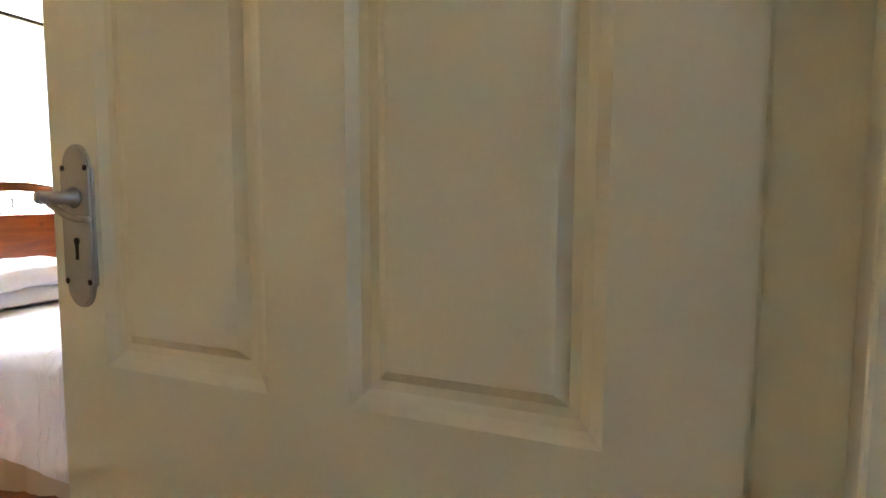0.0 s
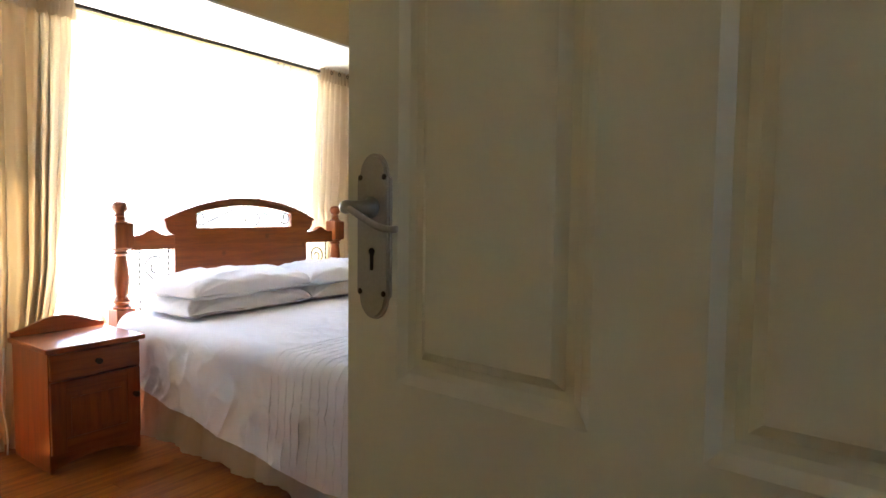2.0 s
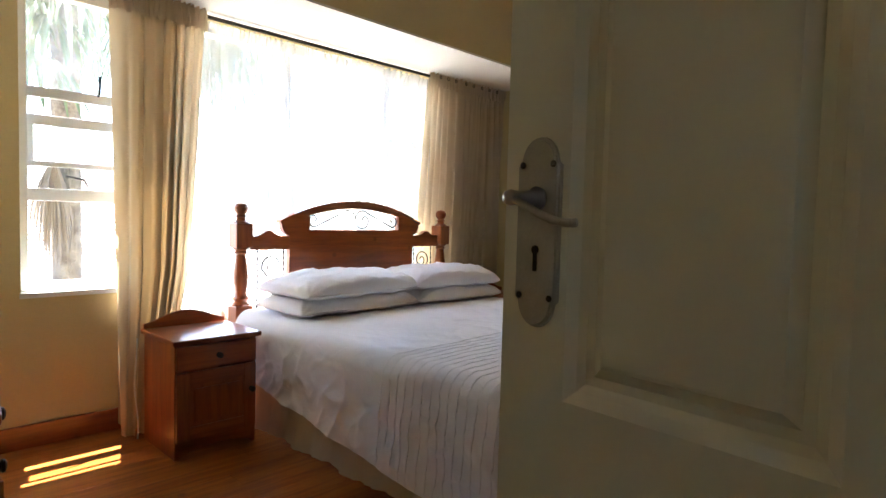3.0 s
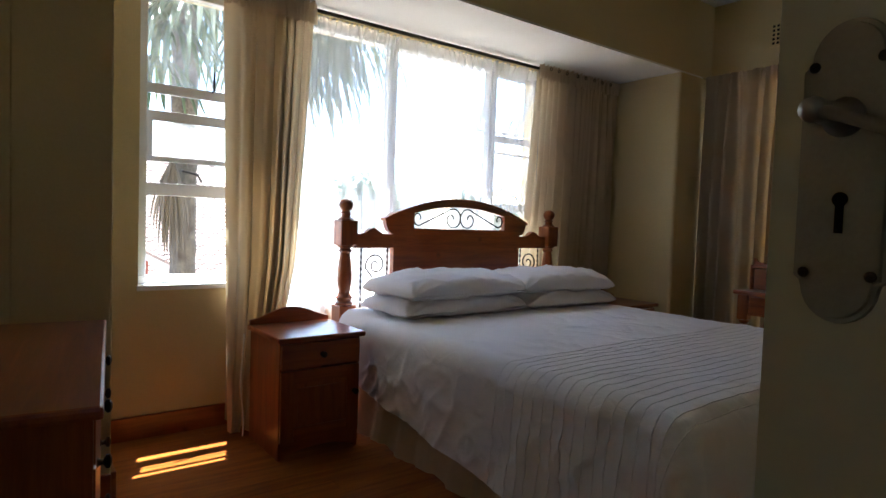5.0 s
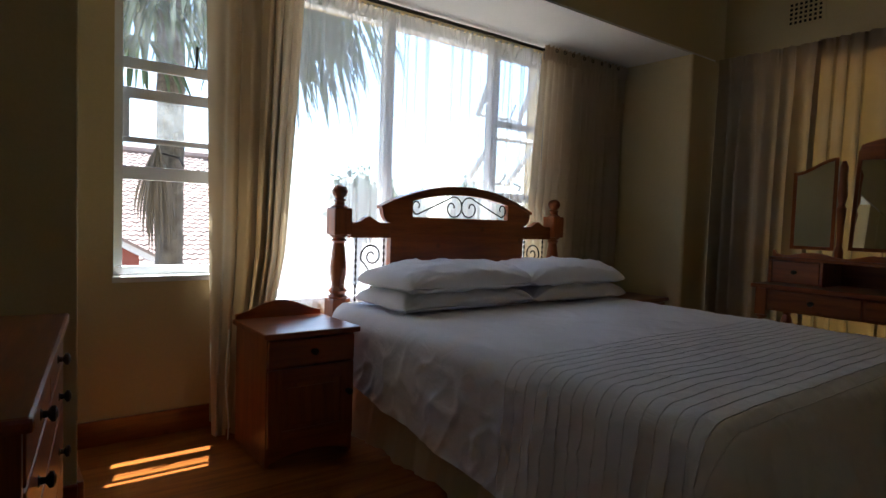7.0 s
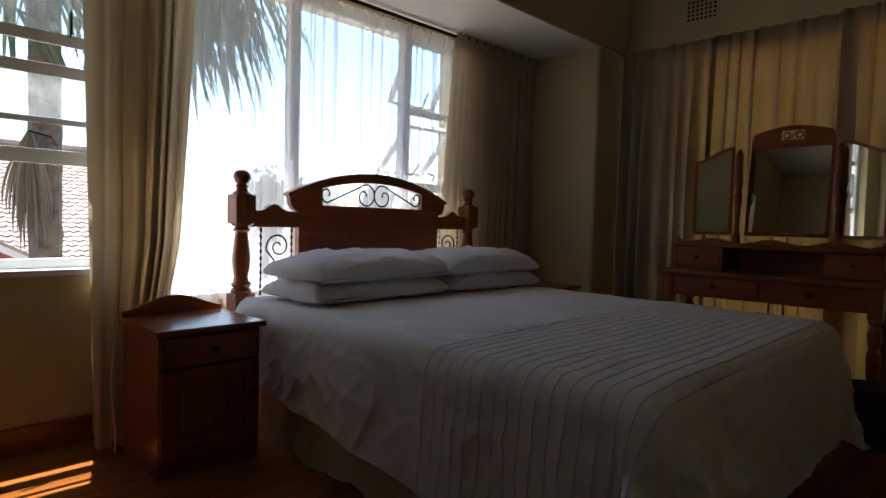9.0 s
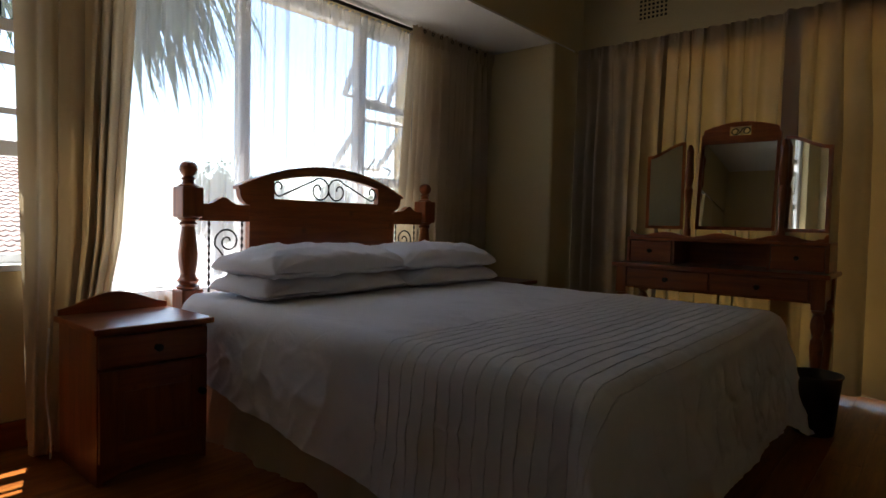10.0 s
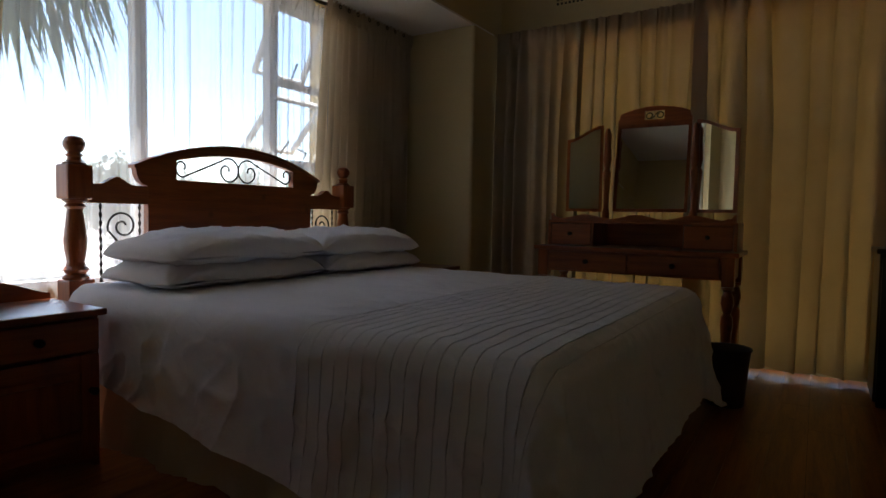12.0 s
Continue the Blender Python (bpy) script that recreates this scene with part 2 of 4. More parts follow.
bm = box(WX - 0.28, WX, AY0 - 0.3, OY0, 0, SOF)
box(WX - 0.28, WX, OY1, AY1 + 0.3, 0, SOF, 0, bm)
box(WX - 0.28, WX, OY0, OYW, 0, OZ0, 0, bm)
box(WX - 0.28, WX, OYW, OY1, 0, OZW, 0, bm)
box(WX - 0.28, WX, OY0, OY1, OZ1, SOF, 0, bm)
structure("wall_window", bm, WALL, "cream painted wall under and around the wide window")
structure("wall_alcove_near", box(WX, AX, AY0 - 0.3, AY0, 0, SOF, 0.006), WALL, "cream painted pier at the alcove's side")
bm = box(WX, AX, AY1, RY + 0.2, 0, SOF)
arris = [e for e in bm.edges if all(abs(v.co.x - AX) < 1e-4 and abs(v.co.y - AY1) < 1e-4 for v in e.verts)]
bmesh.ops.bevel(bm, geom=arris, offset=0.022, segments=4, affect="EDGES", profile=0.5)
structure("wall_alcove_far", bm, WALL, "cream painted pier between window and curtained wall")
structure("wall_pier", box(WX, AX, LY - 0.2, AY0 - 0.3, 0, SOF), WALL, "cream painted wall beside the alcove")
structure("wall_bulkhead", box(WX - 0.28, AX, LY - 0.2, RY + 0.2, SOF + 0.012, TOP), WALL, "cream painted wall above the window alcove")
structure("ceiling_soffit", box(WX - 0.28, AX - 0.003, AY0 - 0.3, AY1 + 0.3, SOF, SOF + 0.012), CEIL, "white painted soffit over the window alcove")
structure("ceiling", box(AX, DX + 1.6, LY - 0.2, RY + 0.2, TOP, TOP + 0.1), CEIL, "white painted ceiling")
structure("wall_left", box(AX, DX + 1.6, LY - 0.2, LY, 0, TOP), WALL, "cream painted wall behind the chest of drawers")
GX0, GX1, GZ0, GZ1 = 0.98, 3.3, 0.03, 2.12
bm = box(AX, GX0, RY, RY + 0.2, 0, TOP)
box(GX1, DX + 1.6, RY, RY + 0.2, 0, TOP, 0, bm)
box(GX0, GX1, RY, RY + 0.2, GZ1, TOP, 0, bm)
box(GX0, GX1, RY, RY + 0.2, 0, GZ0, 0, bm)
structure("wall_curtained", bm, WALL, "cream painted wall with a wide glazed opening")
DY0, DY1, DZ = -1.97, -1.115, 2.04
bm = box(DX, DX + 0.14, DY1 + 0.02, RY, 0, TOP)
box(DX, DX + 0.14, LY, DY1 + 0.02, DZ + 0.02, TOP, 0, bm)
structure("wall_door", bm, WALL, "cream painted wall with the doorway")
# opening added out of view to brighten the door and the bed's near side
QY0, QY1, QZ0, QZ1 = -1.70, -1.40, 1.35, 1.85
bm = box(DX + 1.5, DX + 1.6, LY, QY0, 0, TOP)
box(DX + 1.5, DX + 1.6, QY1, RY, 0, TOP, 0, bm)
box(DX + 1.5, DX + 1.6, QY0, QY1, 0, QZ0, 0, bm)
box(DX + 1.5, DX + 1.6, QY0, QY1, QZ1, TOP, 0, bm)
structure("wall_hall", bm, WALL, "cream painted hall wall with an unseen opening added for daylight on the door")
structure("wall_hall_end", box(DX + 0.14, DX + 1.5, 0.6, 0.7, 0, TOP), WALL, "cream painted hall end wall")
bm = box(DX - 0.0188, DX + 0.155, DY1 + 0.0135, DY1 + 0.045, 0, DZ, 0.001)
box(DX + 0.05, DX + 0.155, DY1 - 0.022, DY1 + 0.0136, 0, DZ, 0.004, bm)
box(DX - 0.026, DX - 0.012, DY1 + 0.012, DY1 + 0.085, 0, DZ + 0.06, 0.004, bm)
box(DX - 0.012, DX + 0.155, DY0, DY1 + 0.0135, DZ, DZ + 0.045, 0.003, bm)
box(DX + 0.155, DX + 0.17, DY1 + 0.012, DY1 + 0.085, 0, DZ + 0.06, 0.004, bm)
structure("trim_doorframe", bm, DOORPAINT, "cream painted timber door frame")

sub = structure("floor", box(WX, DX + 1.6, LY, RY, -0.12, -0.022), DARKHOLE, "reddish varnished timber board floor")
bm = box(WX - 0.002, WX + 0.022, AY0, AY1, 0, 0.11, 0.006)
structure("baseboard_window", bm, PINE_Y, "varnished reddish timber baseboard")
structure("baseboard_pier", box(AX, AX + 0.02, LY, AY0, 0, 0.11, 0.006), PINE_Y, "varnished reddish timber baseboard")
structure("baseboard_reveal", box(WX + 0.022, AX, AY0, AY0 + 0.02, 0, 0.11, 0.006), PINE_X, "varnished reddish timber baseboard")
structure("baseboard_corner", box(AX, AX + 0.02, AY1, RY, 0, 0.11, 0.006), PINE_Y, "varnished reddish timber baseboard")
structure("baseboard_left", box(AX + 0.02, DX, LY, LY + 0.02, 0, 0.11, 0.006), PINE_X, "varnished reddish timber baseboard")
structure("baseboard_door", box(DX - 0.02, DX, DY1 + 0.09, RY, 0, 0.11, 0.006), PINE_Y, "varnished reddish timber baseboard")

# air vent with punched holes, above the curtains
bm = box(0.905, 1.135, RY - 0.008, RY - 0.001, 2.36, 2.52, 0.002)
vent = tagged(part("air_vent", bm, WALL, None), "cream painted air brick with rows of small square holes", "air vent")
for i in range(7):
    for j in range(5):
        part("hole", box(0.925 + 0.029 * i, 0.941 + 0.029 * i, RY - 0.0095, RY - 0.006, 2.376 + 0.029 * j, 2.392 + 0.029 * j), DARKHOLE, vent)

# ---- the wide window ----
FX = -0.24
window = tagged(new("window_1"), "wide white metal window with top-hung sashes standing ajar", "window", "", "structure")
window.matrix_basis = pose(FX, 0, OZ0)


def bar(x0, x1, y0, y1, z0, z1, parent, name="frame_bar"):
    return part(name, box(x0, x1, y0, y1, z0, z1, 0.004), FRAMEPAINT, parent)


M = (-0.5, 0.41, 1.222)
bar(FX - 0.03, FX + 0.03, OY0, OYW, OZ0, OZ0 + 0.045, window)
bar(FX - 0.03, FX + 0.03, OYW, OY1, OZW, OZW + 0.045, window)
bar(FX - 0.03, FX + 0.03, OY0, OY1, OZ1 - 0.045, OZ1, window)
for y, w in ((OY0 + 0.0225, 0.045), (M[0], 0.06), (M[1], 0.06), (M[2], 0.06), (OY1 - 0.0225, 0.045)):
    bar(FX - 0.03, FX + 0.03, y - w / 2, y + w / 2, (OZ0 if y < M[0] else OZW) + 0.045, OZ1 - 0.045, window, "mullion")
for y0, y1 in ((M[0] + 0.03, M[1] - 0.03), (M[1] + 0.03, M[2] - 0.03)):
    part("pane", box(FX - 0.003, FX + 0.003, y0, y1, OZW + 0.045, OZ1 - 0.045), PANE, window)
T0, T1 = 1.155, 1.645


def hopper(y0, y1, z0, z1, angle, glass, drop):
    """A top-hung sash that swings outward about its head and sinks a little on its stays."""
    h = z1 - z0
    k = 0.004 if angle < 5 else 0.016
    s = part("sash", box(-k, k, y0, y1, -h, -h + 0.026, 0.004), FRAMEPAINT, window, local=True)
    s.matrix_basis = pose(0.0, 0, z1 - drop - OZ0, 0, angle, 0)
    for a, b, c, d in ((y0, y1, -0.026 if angle > 5 else -0.05, 0.0), (y0, y0 + 0.028, -h + 0.026, -0.026), (y1 - 0.028, y1, -h + 0.026, -0.026)):
        part("sash_rail", box(-k, k, a, b, c, d, 0.003), FRAMEPAINT, s, local=True)
    part("sash_pane", box(-0.003, 0.003, y0 + 0.028, y1 - 0.028, -h + 0.026, -0.026), glass, s, local=True)
    if angle > 5:
        part("sash_handle", tube([(0.02, (y0 + y1) / 2 + 0.06, -h + 0.02), (0.045, (y0 + y1) / 2 + 0.06, -h + 0.03), (0.05, (y0 + y1) / 2 + 0.06, -h + 0.14)], 0.006), IRON, s, local=True)
    return s


for y0, y1, lean, glass in ((OY0 + 0.045, M[0] - 0.03, (0.0, 0.4), SUNSTOP_GLASS), (M[2] + 0.03, OY1 - 0.045, (28.0, 45.0), PANE)):
    for z, w in ((T0 + 0.03, 0.06), (T1 + 0.025, 0.05)):
        bar(FX - 0.005, FX + 0.005, y0, y1, z - w / 2, z + w / 2, window, "transom")
    if lean[0]:
        hopper(y0 + 0.002, y1 - 0.002, T1 + 0.052, OZ1 - 0.047, lean[0], glass, 0.0)
    else:
        part("pane", box(FX - 0.003, FX + 0.003, y0, y1, T1 + 0.05, OZ1 - 0.045), DUSTY, window)
        part("window_catch", tube([(FX + 0.006, y1 - 0.12, T1 + 0.045), (FX + 0.03, y1 - 0.12, T1 + 0.05), (FX + 0.034, y1 - 0.12, T1 + 0.14)], 0.006), IRON, window)
    hopper(y0 + 0.002, y1 - 0.002, T0 + (0.165 if lean[1] < 5 else 0.065), T1 - (0.080 if lean[1] < 5 else 0.004), lean[1], PANE if lean[0] else DUSTY, 0.0 if lean[1] < 5 else 0.05)
    part("pane", box(FX - 0.003, FX + 0.003, y0, y1, (OZ0 if y0 < 0 else OZW) + 0.045, T0), PANE, window)
    if not lean[0]:
        # solid pane added in the open gap to stop the sun between the floor strips
        part("pane", box(FX - 0.003, FX + 0.003, y0, y1, T0 + 0.06, T0 + 0.163), glass, window)
    part("stay", tube([(FX - 0.02, (y0 + y1) / 2 + 0.05, T0 + 0.08), (FX + 0.03, (y0 + y1) / 2 + 0.02, T0 + 0.11), (FX + 0.04, (y0 + y1) / 2 - 0.06, T0 + 0.125)], 0.006), IRON, window)
for name, a, b, z in (("window_sill_end", OY0 - 0.005, OYW, OZ0), ("window_sill_wide", OYW, OY1 + 0.005, OZW)):
    structure(name, box(FX + 0.03, WX + 0.004, a, b, z - 0.02, z + 0.006, 0.004), FRAMEPAINT, "white painted window sill")

# glazed opening behind the long curtains
glazing = tagged(new("window_2"), "wide glazed opening behind drawn curtains", "window", "", "structure")
glazing.matrix_basis = pose(GX0, RY + 0.1, GZ0)
for x in (GX0 + 0.03, 1.85, 2.6, GX1 - 0.03):
    bar(x - 0.03, x + 0.03, RY + 0.06, RY + 0.12, GZ0 + 0.05, GZ1 - 0.05, glazing, "mullion")
for z in (GZ0 + 0.025, GZ1 - 0.025):
    bar(GX0, GX1, RY + 0.06, RY + 0.12, z - 0.025, z + 0.025, glazing)
for a, b in ((GX0 + 0.06, 1.82), (1.88, 2.57), (2.63, GX1 - 0.06)):
    part("pane", box(a, b, RY + 0.087, RY + 0.093, GZ0 + 0.05, GZ1 - 0.05), PANE, glazing)


# unseen window in the hall, added to throw daylight on the open door
added_hall_window = tagged(new("window_added"), "unseen hall window added to bring daylight onto the open door", "window", "", "structure")
added_hall_window.matrix_basis = pose(DX + 1.55, QY0, QZ0)
for z in (QZ0 + 0.02, QZ1 - 0.02):
    bar(DX + 1.53, DX + 1.57, QY0, QY1, z - 0.02, z + 0.02, added_hall_window)
for y in (QY0 + 0.02, QY1 - 0.02):
    bar(DX + 1.53, DX + 1.57, y - 0.02, y + 0.02, QZ0 + 0.04, QZ1 - 0.04, added_hall_window)
part("pane", box(DX + 1.547, DX + 1.553, QY0 + 0.04, QY1 - 0.04, QZ0 + 0.04, QZ1 - 0.04), PANE, added_hall_window)


# ---- curtains ----
def curtain(name, line, left, right, z0, z1, folds, amp, mat, label, seed, along="y", parent=None, hem=0.012, nz=40, gather=0.35, pleats=0, bias=1.0, lap=0.25, lean=0.0):
    """Hanging cloth: left(s), right(s) are its edges at the share s from top to bottom; folds deepen downward."""
    rnd = random.Random(seed)
    ph = [rnd.uniform(0, 6.28) for _ in range(6)]
    nu = max(folds * (18 if pleats or lap > 0.3 else 9), 30)
    sharp = {rnd.randrange(4, nu - 4): rnd.uniform(0.25, 1.0) for _ in range(pleats)}
    rows = []
    for j in range(nz + 1):
        s = j / nz
        a, b = left(s), right(s)
        row = []
        for i in range(nu + 1):
            u = i / nu
            warp = u ** bias + 0.02 * math.sin(5 * u * 3.1 + ph[0]) + 0.012 * math.sin(11 * u + 2 * s + ph[1])
            deep = amp * (gather + (1 - gather) * min(1, s * 3)) * (0.75 + 0.35 * math.sin(9 * u + ph[2]))
            w = 2 * math.pi * folds * warp
            d = deep * (math.sin(w + 0.5 * math.sin(2.2 * s + ph[3] + 4 * u)) + 0.32 * math.sin(2.1 * w + ph[4] + s))
            if s < 0.05:
                d += 0.3 * amp * math.sin(2.6 * w + ph[5]) * (1 - s / 0.05)
            if i in sharp:
                d += 0.03 * max(0, 1 - s / sharp[i]) ** 0.5
            p = a + (b - a) * u + lap * deep * math.cos(w + ph[5])
            z = z1 + (z0 - z1) * s + (hem * math.sin(w * 0.5 + ph[2]) if j == nz else 0) + (0.006 * math.sin(w) if j == 0 else 0)
            row.append((line + d + lean * s, p, z) if along == "y" else (p, line + d, z))
        rows.append(row)
    bm = sheet(rows)
    ob = part(name, bm, mat, parent, smooth=True)
    return tagged(ob, label, "curtain") if not parent else ob


CX = -0.075
left_drape = curtain("curtain", CX + 0.02, lambda s: -0.66 + 0.02 * s, lambda s: -0.19 - 0.10 * min(1, s * 1.6) - 0.16 * max(0, s - 0.62) / 0.38, 0.012, 2.165, 6, 0.036, DRAPE,
                     "cream full-length drape hanging beside the bed, drawn to one side", 3, bias=1.6, lap=0.4, lean=0.085)
right_drape = curtain("curtain", CX + 0.02, lambda s: 1.49 - 0.15 * s, lambda s: 2.36, 0.012, 2.165, 12, 0.03, DRAPE,
                      "cream full-length drape hanging in the alcove corner", 5, lap=0.5)
net = curtain("net_curtain", CX - 0.024, lambda s: -0.33, lambda s: 1.56, 0.03, 2.15, 19, 0.022, SHEER, "thin white net curtain over the wide window", 8, gather=0.8, pleats=30)
curtain("heading", CX - 0.020, lambda s: -0.33, lambda s: 1.56, 2.075, 2.155, 44, 0.008, SHEER, "", 9, parent=net, nz=4, gather=0.9)
# unseen backing cloth, added to hold daylight back from the left drape
curtain("lining", CX - 0.026, lambda s: -0.605, lambda s: -0.29, 0.03, 2.15, 5, 0.007, DRAPE, "", 31, parent=left_drape)
curtain("heading", CX + 0.052, lambda s: -0.665, lambda s: -0.185, 2.085, 2.194, 17, 0.011, DRAPE, "", 32, parent=left_drape, nz=5, gather=0.9, hem=0.006, lap=0.7)
curtain("heading", CX + 0.046, lambda s: 1.485, lambda s: 2.36, 2.10, 2.194, 24, 0.010, DRAPE, "", 33, parent=right_drape, nz=5, gather=0.9, hem=0.006, lap=0.7)
for y in (1.58, 1.66, 1.745, 1.86, 1.95, 2.05, 2.14, 2.24):
    part("eyelet", tube([(CX + 0.06, y + 0.011 * math.cos(k * 0.7854), 2.168 + 0.011 * math.sin(k * 0.7854)) for k in range(9)], 0.003, 5), BRONZE, right_drape)
rod = thing("curtain_rod", (CX, 0.6, 2.17), "thin dark curtain rod with rings under the soffit", "curtain rod")
part("rod", tube([(CX, -0.95, 2.175), (CX, 2.36, 2.175)], 0.011), BRONZE, rod)
for y in [-0.64 + 0.06 * i for i in range(8)] + [1.52 + 0.075 * i for i in range(11)]:
    part("ring", tube([(CX + 0.014 * math.cos(k * 0.7854), y, 2.172 + 0.016 * math.sin(k * 0.7854)) for k in range(9)], 0.0025, 5), BRONZE, rod)
for y in (-0.9, 2.3):
    part("bracket", box(CX - 0.006, CX + 0.006, y - 0.008, y + 0.008, 2.178, 2.20), BRONZE, rod)

CY = 2.655
curtain("curtain", CY, lambda s: 0.53 + 0.01 * s, lambda s: 1.18, 0.05, 2.2, 6, 0.034, DRAPE_SHADED, "long drape hanging in front of the wall corner", 11, "x", lap=0.8)
curtain("curtain", CY + 0.02, lambda s: 1.13, lambda s: 1.95, 0.032, 2.21, 8, 0.036, DRAPE_SHADED, "long cream drape with shade and ochre backlight in its colour behind the dressing table", 12, "x", hem=0.010, lap=0.9)
curtain("curtain", CY - 0.005, lambda s: 1.86, lambda s: 2.86, 0.034, 2.215, 7, 0.046, DRAPE_SHADED, "long cream drape with shade and ochre backlight in its colour, hem just off the floor", 13, "x", hem=0.010, lap=1.35)
curtain("curtain", CY + 0.008, lambda s: 2.80, lambda s: 3.5, 0.05, 2.215, 5, 0.044, DRAPE_SHADED, "long cream drape with shade and ochre backlight in its colour", 14, "x", hem=0.010, lap=1.3)
for ob, a, b in zip([o for o in bpy.data.objects if o.name.startswith("curtain") and o.type == "MESH" and not o.parent][2:], (0.54, 1.14, 1.87, 2.82), (1.17, 1.94, 2.85, 3.49)):
    curtain("heading", CY + 0.042, lambda s: a, lambda s: b, 2.095, 2.195, int((b - a) * 22), 0.005, DRAPE_SHADED, "", 21, "x", parent=ob, nz=3, gather=0.9)
rail = thing("curtain_rail", (2.0, CY, 2.2), "slim curtain rail fixed to the wall above the long drapes", "curtain rail")
part("rail", box(0.52, 3.52, CY + 0.05, CY + 0.07, 2.165, 2.19, 0.003), FRAMEPAINT, rail)
for x in (0.7, 1.6, 2.5, 3.4):
    part("bracket", box(x - 0.012, x + 0.012, CY + 0.07, RY, 2.17, 2.185), FRAMEPAINT, rail)

# ---- the bed ----
bed = thing("bed", (1.05, 0.8, 0), "double bed with a carved varnished pine headboard with black iron scrolls", "bed")
BY0, BY1 = 0.0, 1.6


def post_shape(y):
    bm = box(-0.05, 0.05, y - 0.05, y + 0.05, 0.0, 0.60, 0.006)
    box(-0.05, 0.05, y - 0.05, y + 0.05, 0.925, 1.065, 0.010, bm)
    lathe([(0.046, 0.598), (0.050, 0.61), (0.036, 0.622), (0.048, 0.64), (0.036, 0.655), (0.032, 0.67), (0.040, 0.72), (0.043, 0.76), (0.036, 0.82), (0.030, 0.87),
           (0.028, 0.885), (0.040, 0.897), (0.030, 0.908), (0.046, 0.92), (0.046, 0.928)], 0, y, 24, bm)
    lathe([(0.042, 1.06), (0.044, 1.07), (0.028, 1.08), (0.024, 1.095), (0.034, 1.102), (0.022, 1.112), (0.032, 1.122), (0.040, 1.14), (0.040, 1.155), (0.030, 1.172), (0.012, 1.18), (0.002, 1.181)], 0, y, 24, bm)
    return bm


for y in (BY0, BY1):
    part("post", post_shape(y), PINE_Z, bed)


def arch(y):
    return 1.075 + 0.13 * (1 - ((y - 0.8) / 0.56) ** 2)


def inset_top(y):
    return 1.075 + 0.09 * (1 - ((y - 0.8) / 0.50) ** 2)


def wing_top(y):
    """The curved rail between post and panel, mirrored about the middle."""
    d = min(y, 1.6 - y)
    return 0.992 + 0.034 * math.exp(-((d - 0.165) / 0.042) ** 2)


def horn(y):
    """The hollow cut under each end of the arch."""
    d = min(y, 1.6 - y)
    tip = arch(0.245) - 0.004
    return tip - (tip - 0.995) * math.sqrt(max(0, 1 - (max(0, 0.30 - d) / 0.055) ** 2))


bm = board(spread(0.30, 1.30, 30), lambda y: 0.42, lambda y: 1.03, -0.018, 0.018, "x")
board(spread(0.44, 1.16, 40), inset_top, arch, -0.018, 0.018, "x", bm)
for a, b, c in ((0.245, 0.30, 0.44), (1.355, 1.30, 1.16)):
    board(spread(a, b, 14), horn, lambda y: arch(y) + 0.001, -0.0178, 0.0178, "x", bm)
    board(spread(b, c, 10), lambda y: 1.03, arch, -0.018, 0.018, "x", bm)
part("panel", bm, PINE_Y, bed)
bm = board(spread(0.235, 1.365, 50), lambda y: arch(y) - 0.004, lambda y: arch(y) + 0.012, -0.026, 0.026, "x")
part("arch_moulding", bm, PINE_Y, bed)
for a, b in ((0.045, 0.30), (1.30, 1.555)):
    part("top_rail", board(spread(a, b, 26), lambda y: 0.912, lambda y: min(wing_top(y), 1.03), -0.017, 0.017, "x"), PINE_Y, bed)
    part("lower_rail", box(-0.017, 0.017, a, b, 0.47, 0.56, 0.004), PINE_Y, bed)
    sgn = 1 if a < 0.5 else -1
    for y in (a + 0.055 if sgn > 0 else b - 0.055, b - 0.03 if sgn > 0 else a + 0.03):
        part("twisted_bar", tube([(0, y, z) for z in spread(0.558, 0.914, 60)], 0.0065, 6, None, 0.55), IRON, bed)
    cy = 0.195 if sgn > 0 else 1.405
    pts = [(0, cy + sgn * (0.012 + 0.055 * i / 40) * math.cos(0.3 + i * 0.235) , 0.815 + (0.012 + 0.055 * i / 40) * math.sin(0.3 + i * 0.235)) for i in range(41)]
    end = pts[-1]
    pts += [(0, end[1] + sgn * 0.07 * math.sin(t * 2.2), end[2] - 0.17 * t) for t in spread(0.08, 1, 12)]
    part("iron_scroll", tube(pts, 0.005, 6), IRON, bed)
for sgn in (1, -1):
    # an outer curl, a rising sweep, a round turn by the middle and its small inner curl, mirrored
    pts = []
    for i in range(31):
        a, r = math.radians(205 - 310 * i / 30), 0.014 + 0.029 * (i / 30) ** 0.7
        pts.append((0.322 + 0.85 * r * math.cos(a), 1.089 + r * math.sin(a)))
    for i in range(52):
        turn = 52 + 470 * i / 51
        k = max(0, turn - 270) / 252
        a, r = math.radians(turn), 0.059 - 0.047 * k
        pts.append((0.0585 + 0.012 * k + r * math.cos(a), 1.096 - 0.010 * k + r * math.sin(a)))
    part("iron_scroll", tube([(0, 0.8 - sgn * d, z) for d, z in pts], 0.0048, 6), IRON, bed)
for y in (-0.02, 1.60):
    part("side_rail", box(0.05, 2.02, y + 0.01, y + 0.035, 0.26, 0.40, 0.004), PINE_X, bed)
for x, y in ((1.98, 0.04), (1.98, 1.56), (1.0, 0.8)):
    part("leg", box(x - 0.03, x + 0.03, y - 0.03, y + 0.03, 0, 0.27, 0.003), PINE_Z, bed)
part("slat_base", box(0.06, 2.03, 0.03, 1.57, 0.27, 0.32, 0.004), PINE_X, bed)
mattress = thing("mattress", (1.05, 0.8, 0.32), "thick mattress on the bed base, hidden under white bedding", "mattress")
part("body", box(0.06, 2.05, 0.0, 1.6, 0.32, 0.555, 0.05), LINEN, mattress, smooth=True)

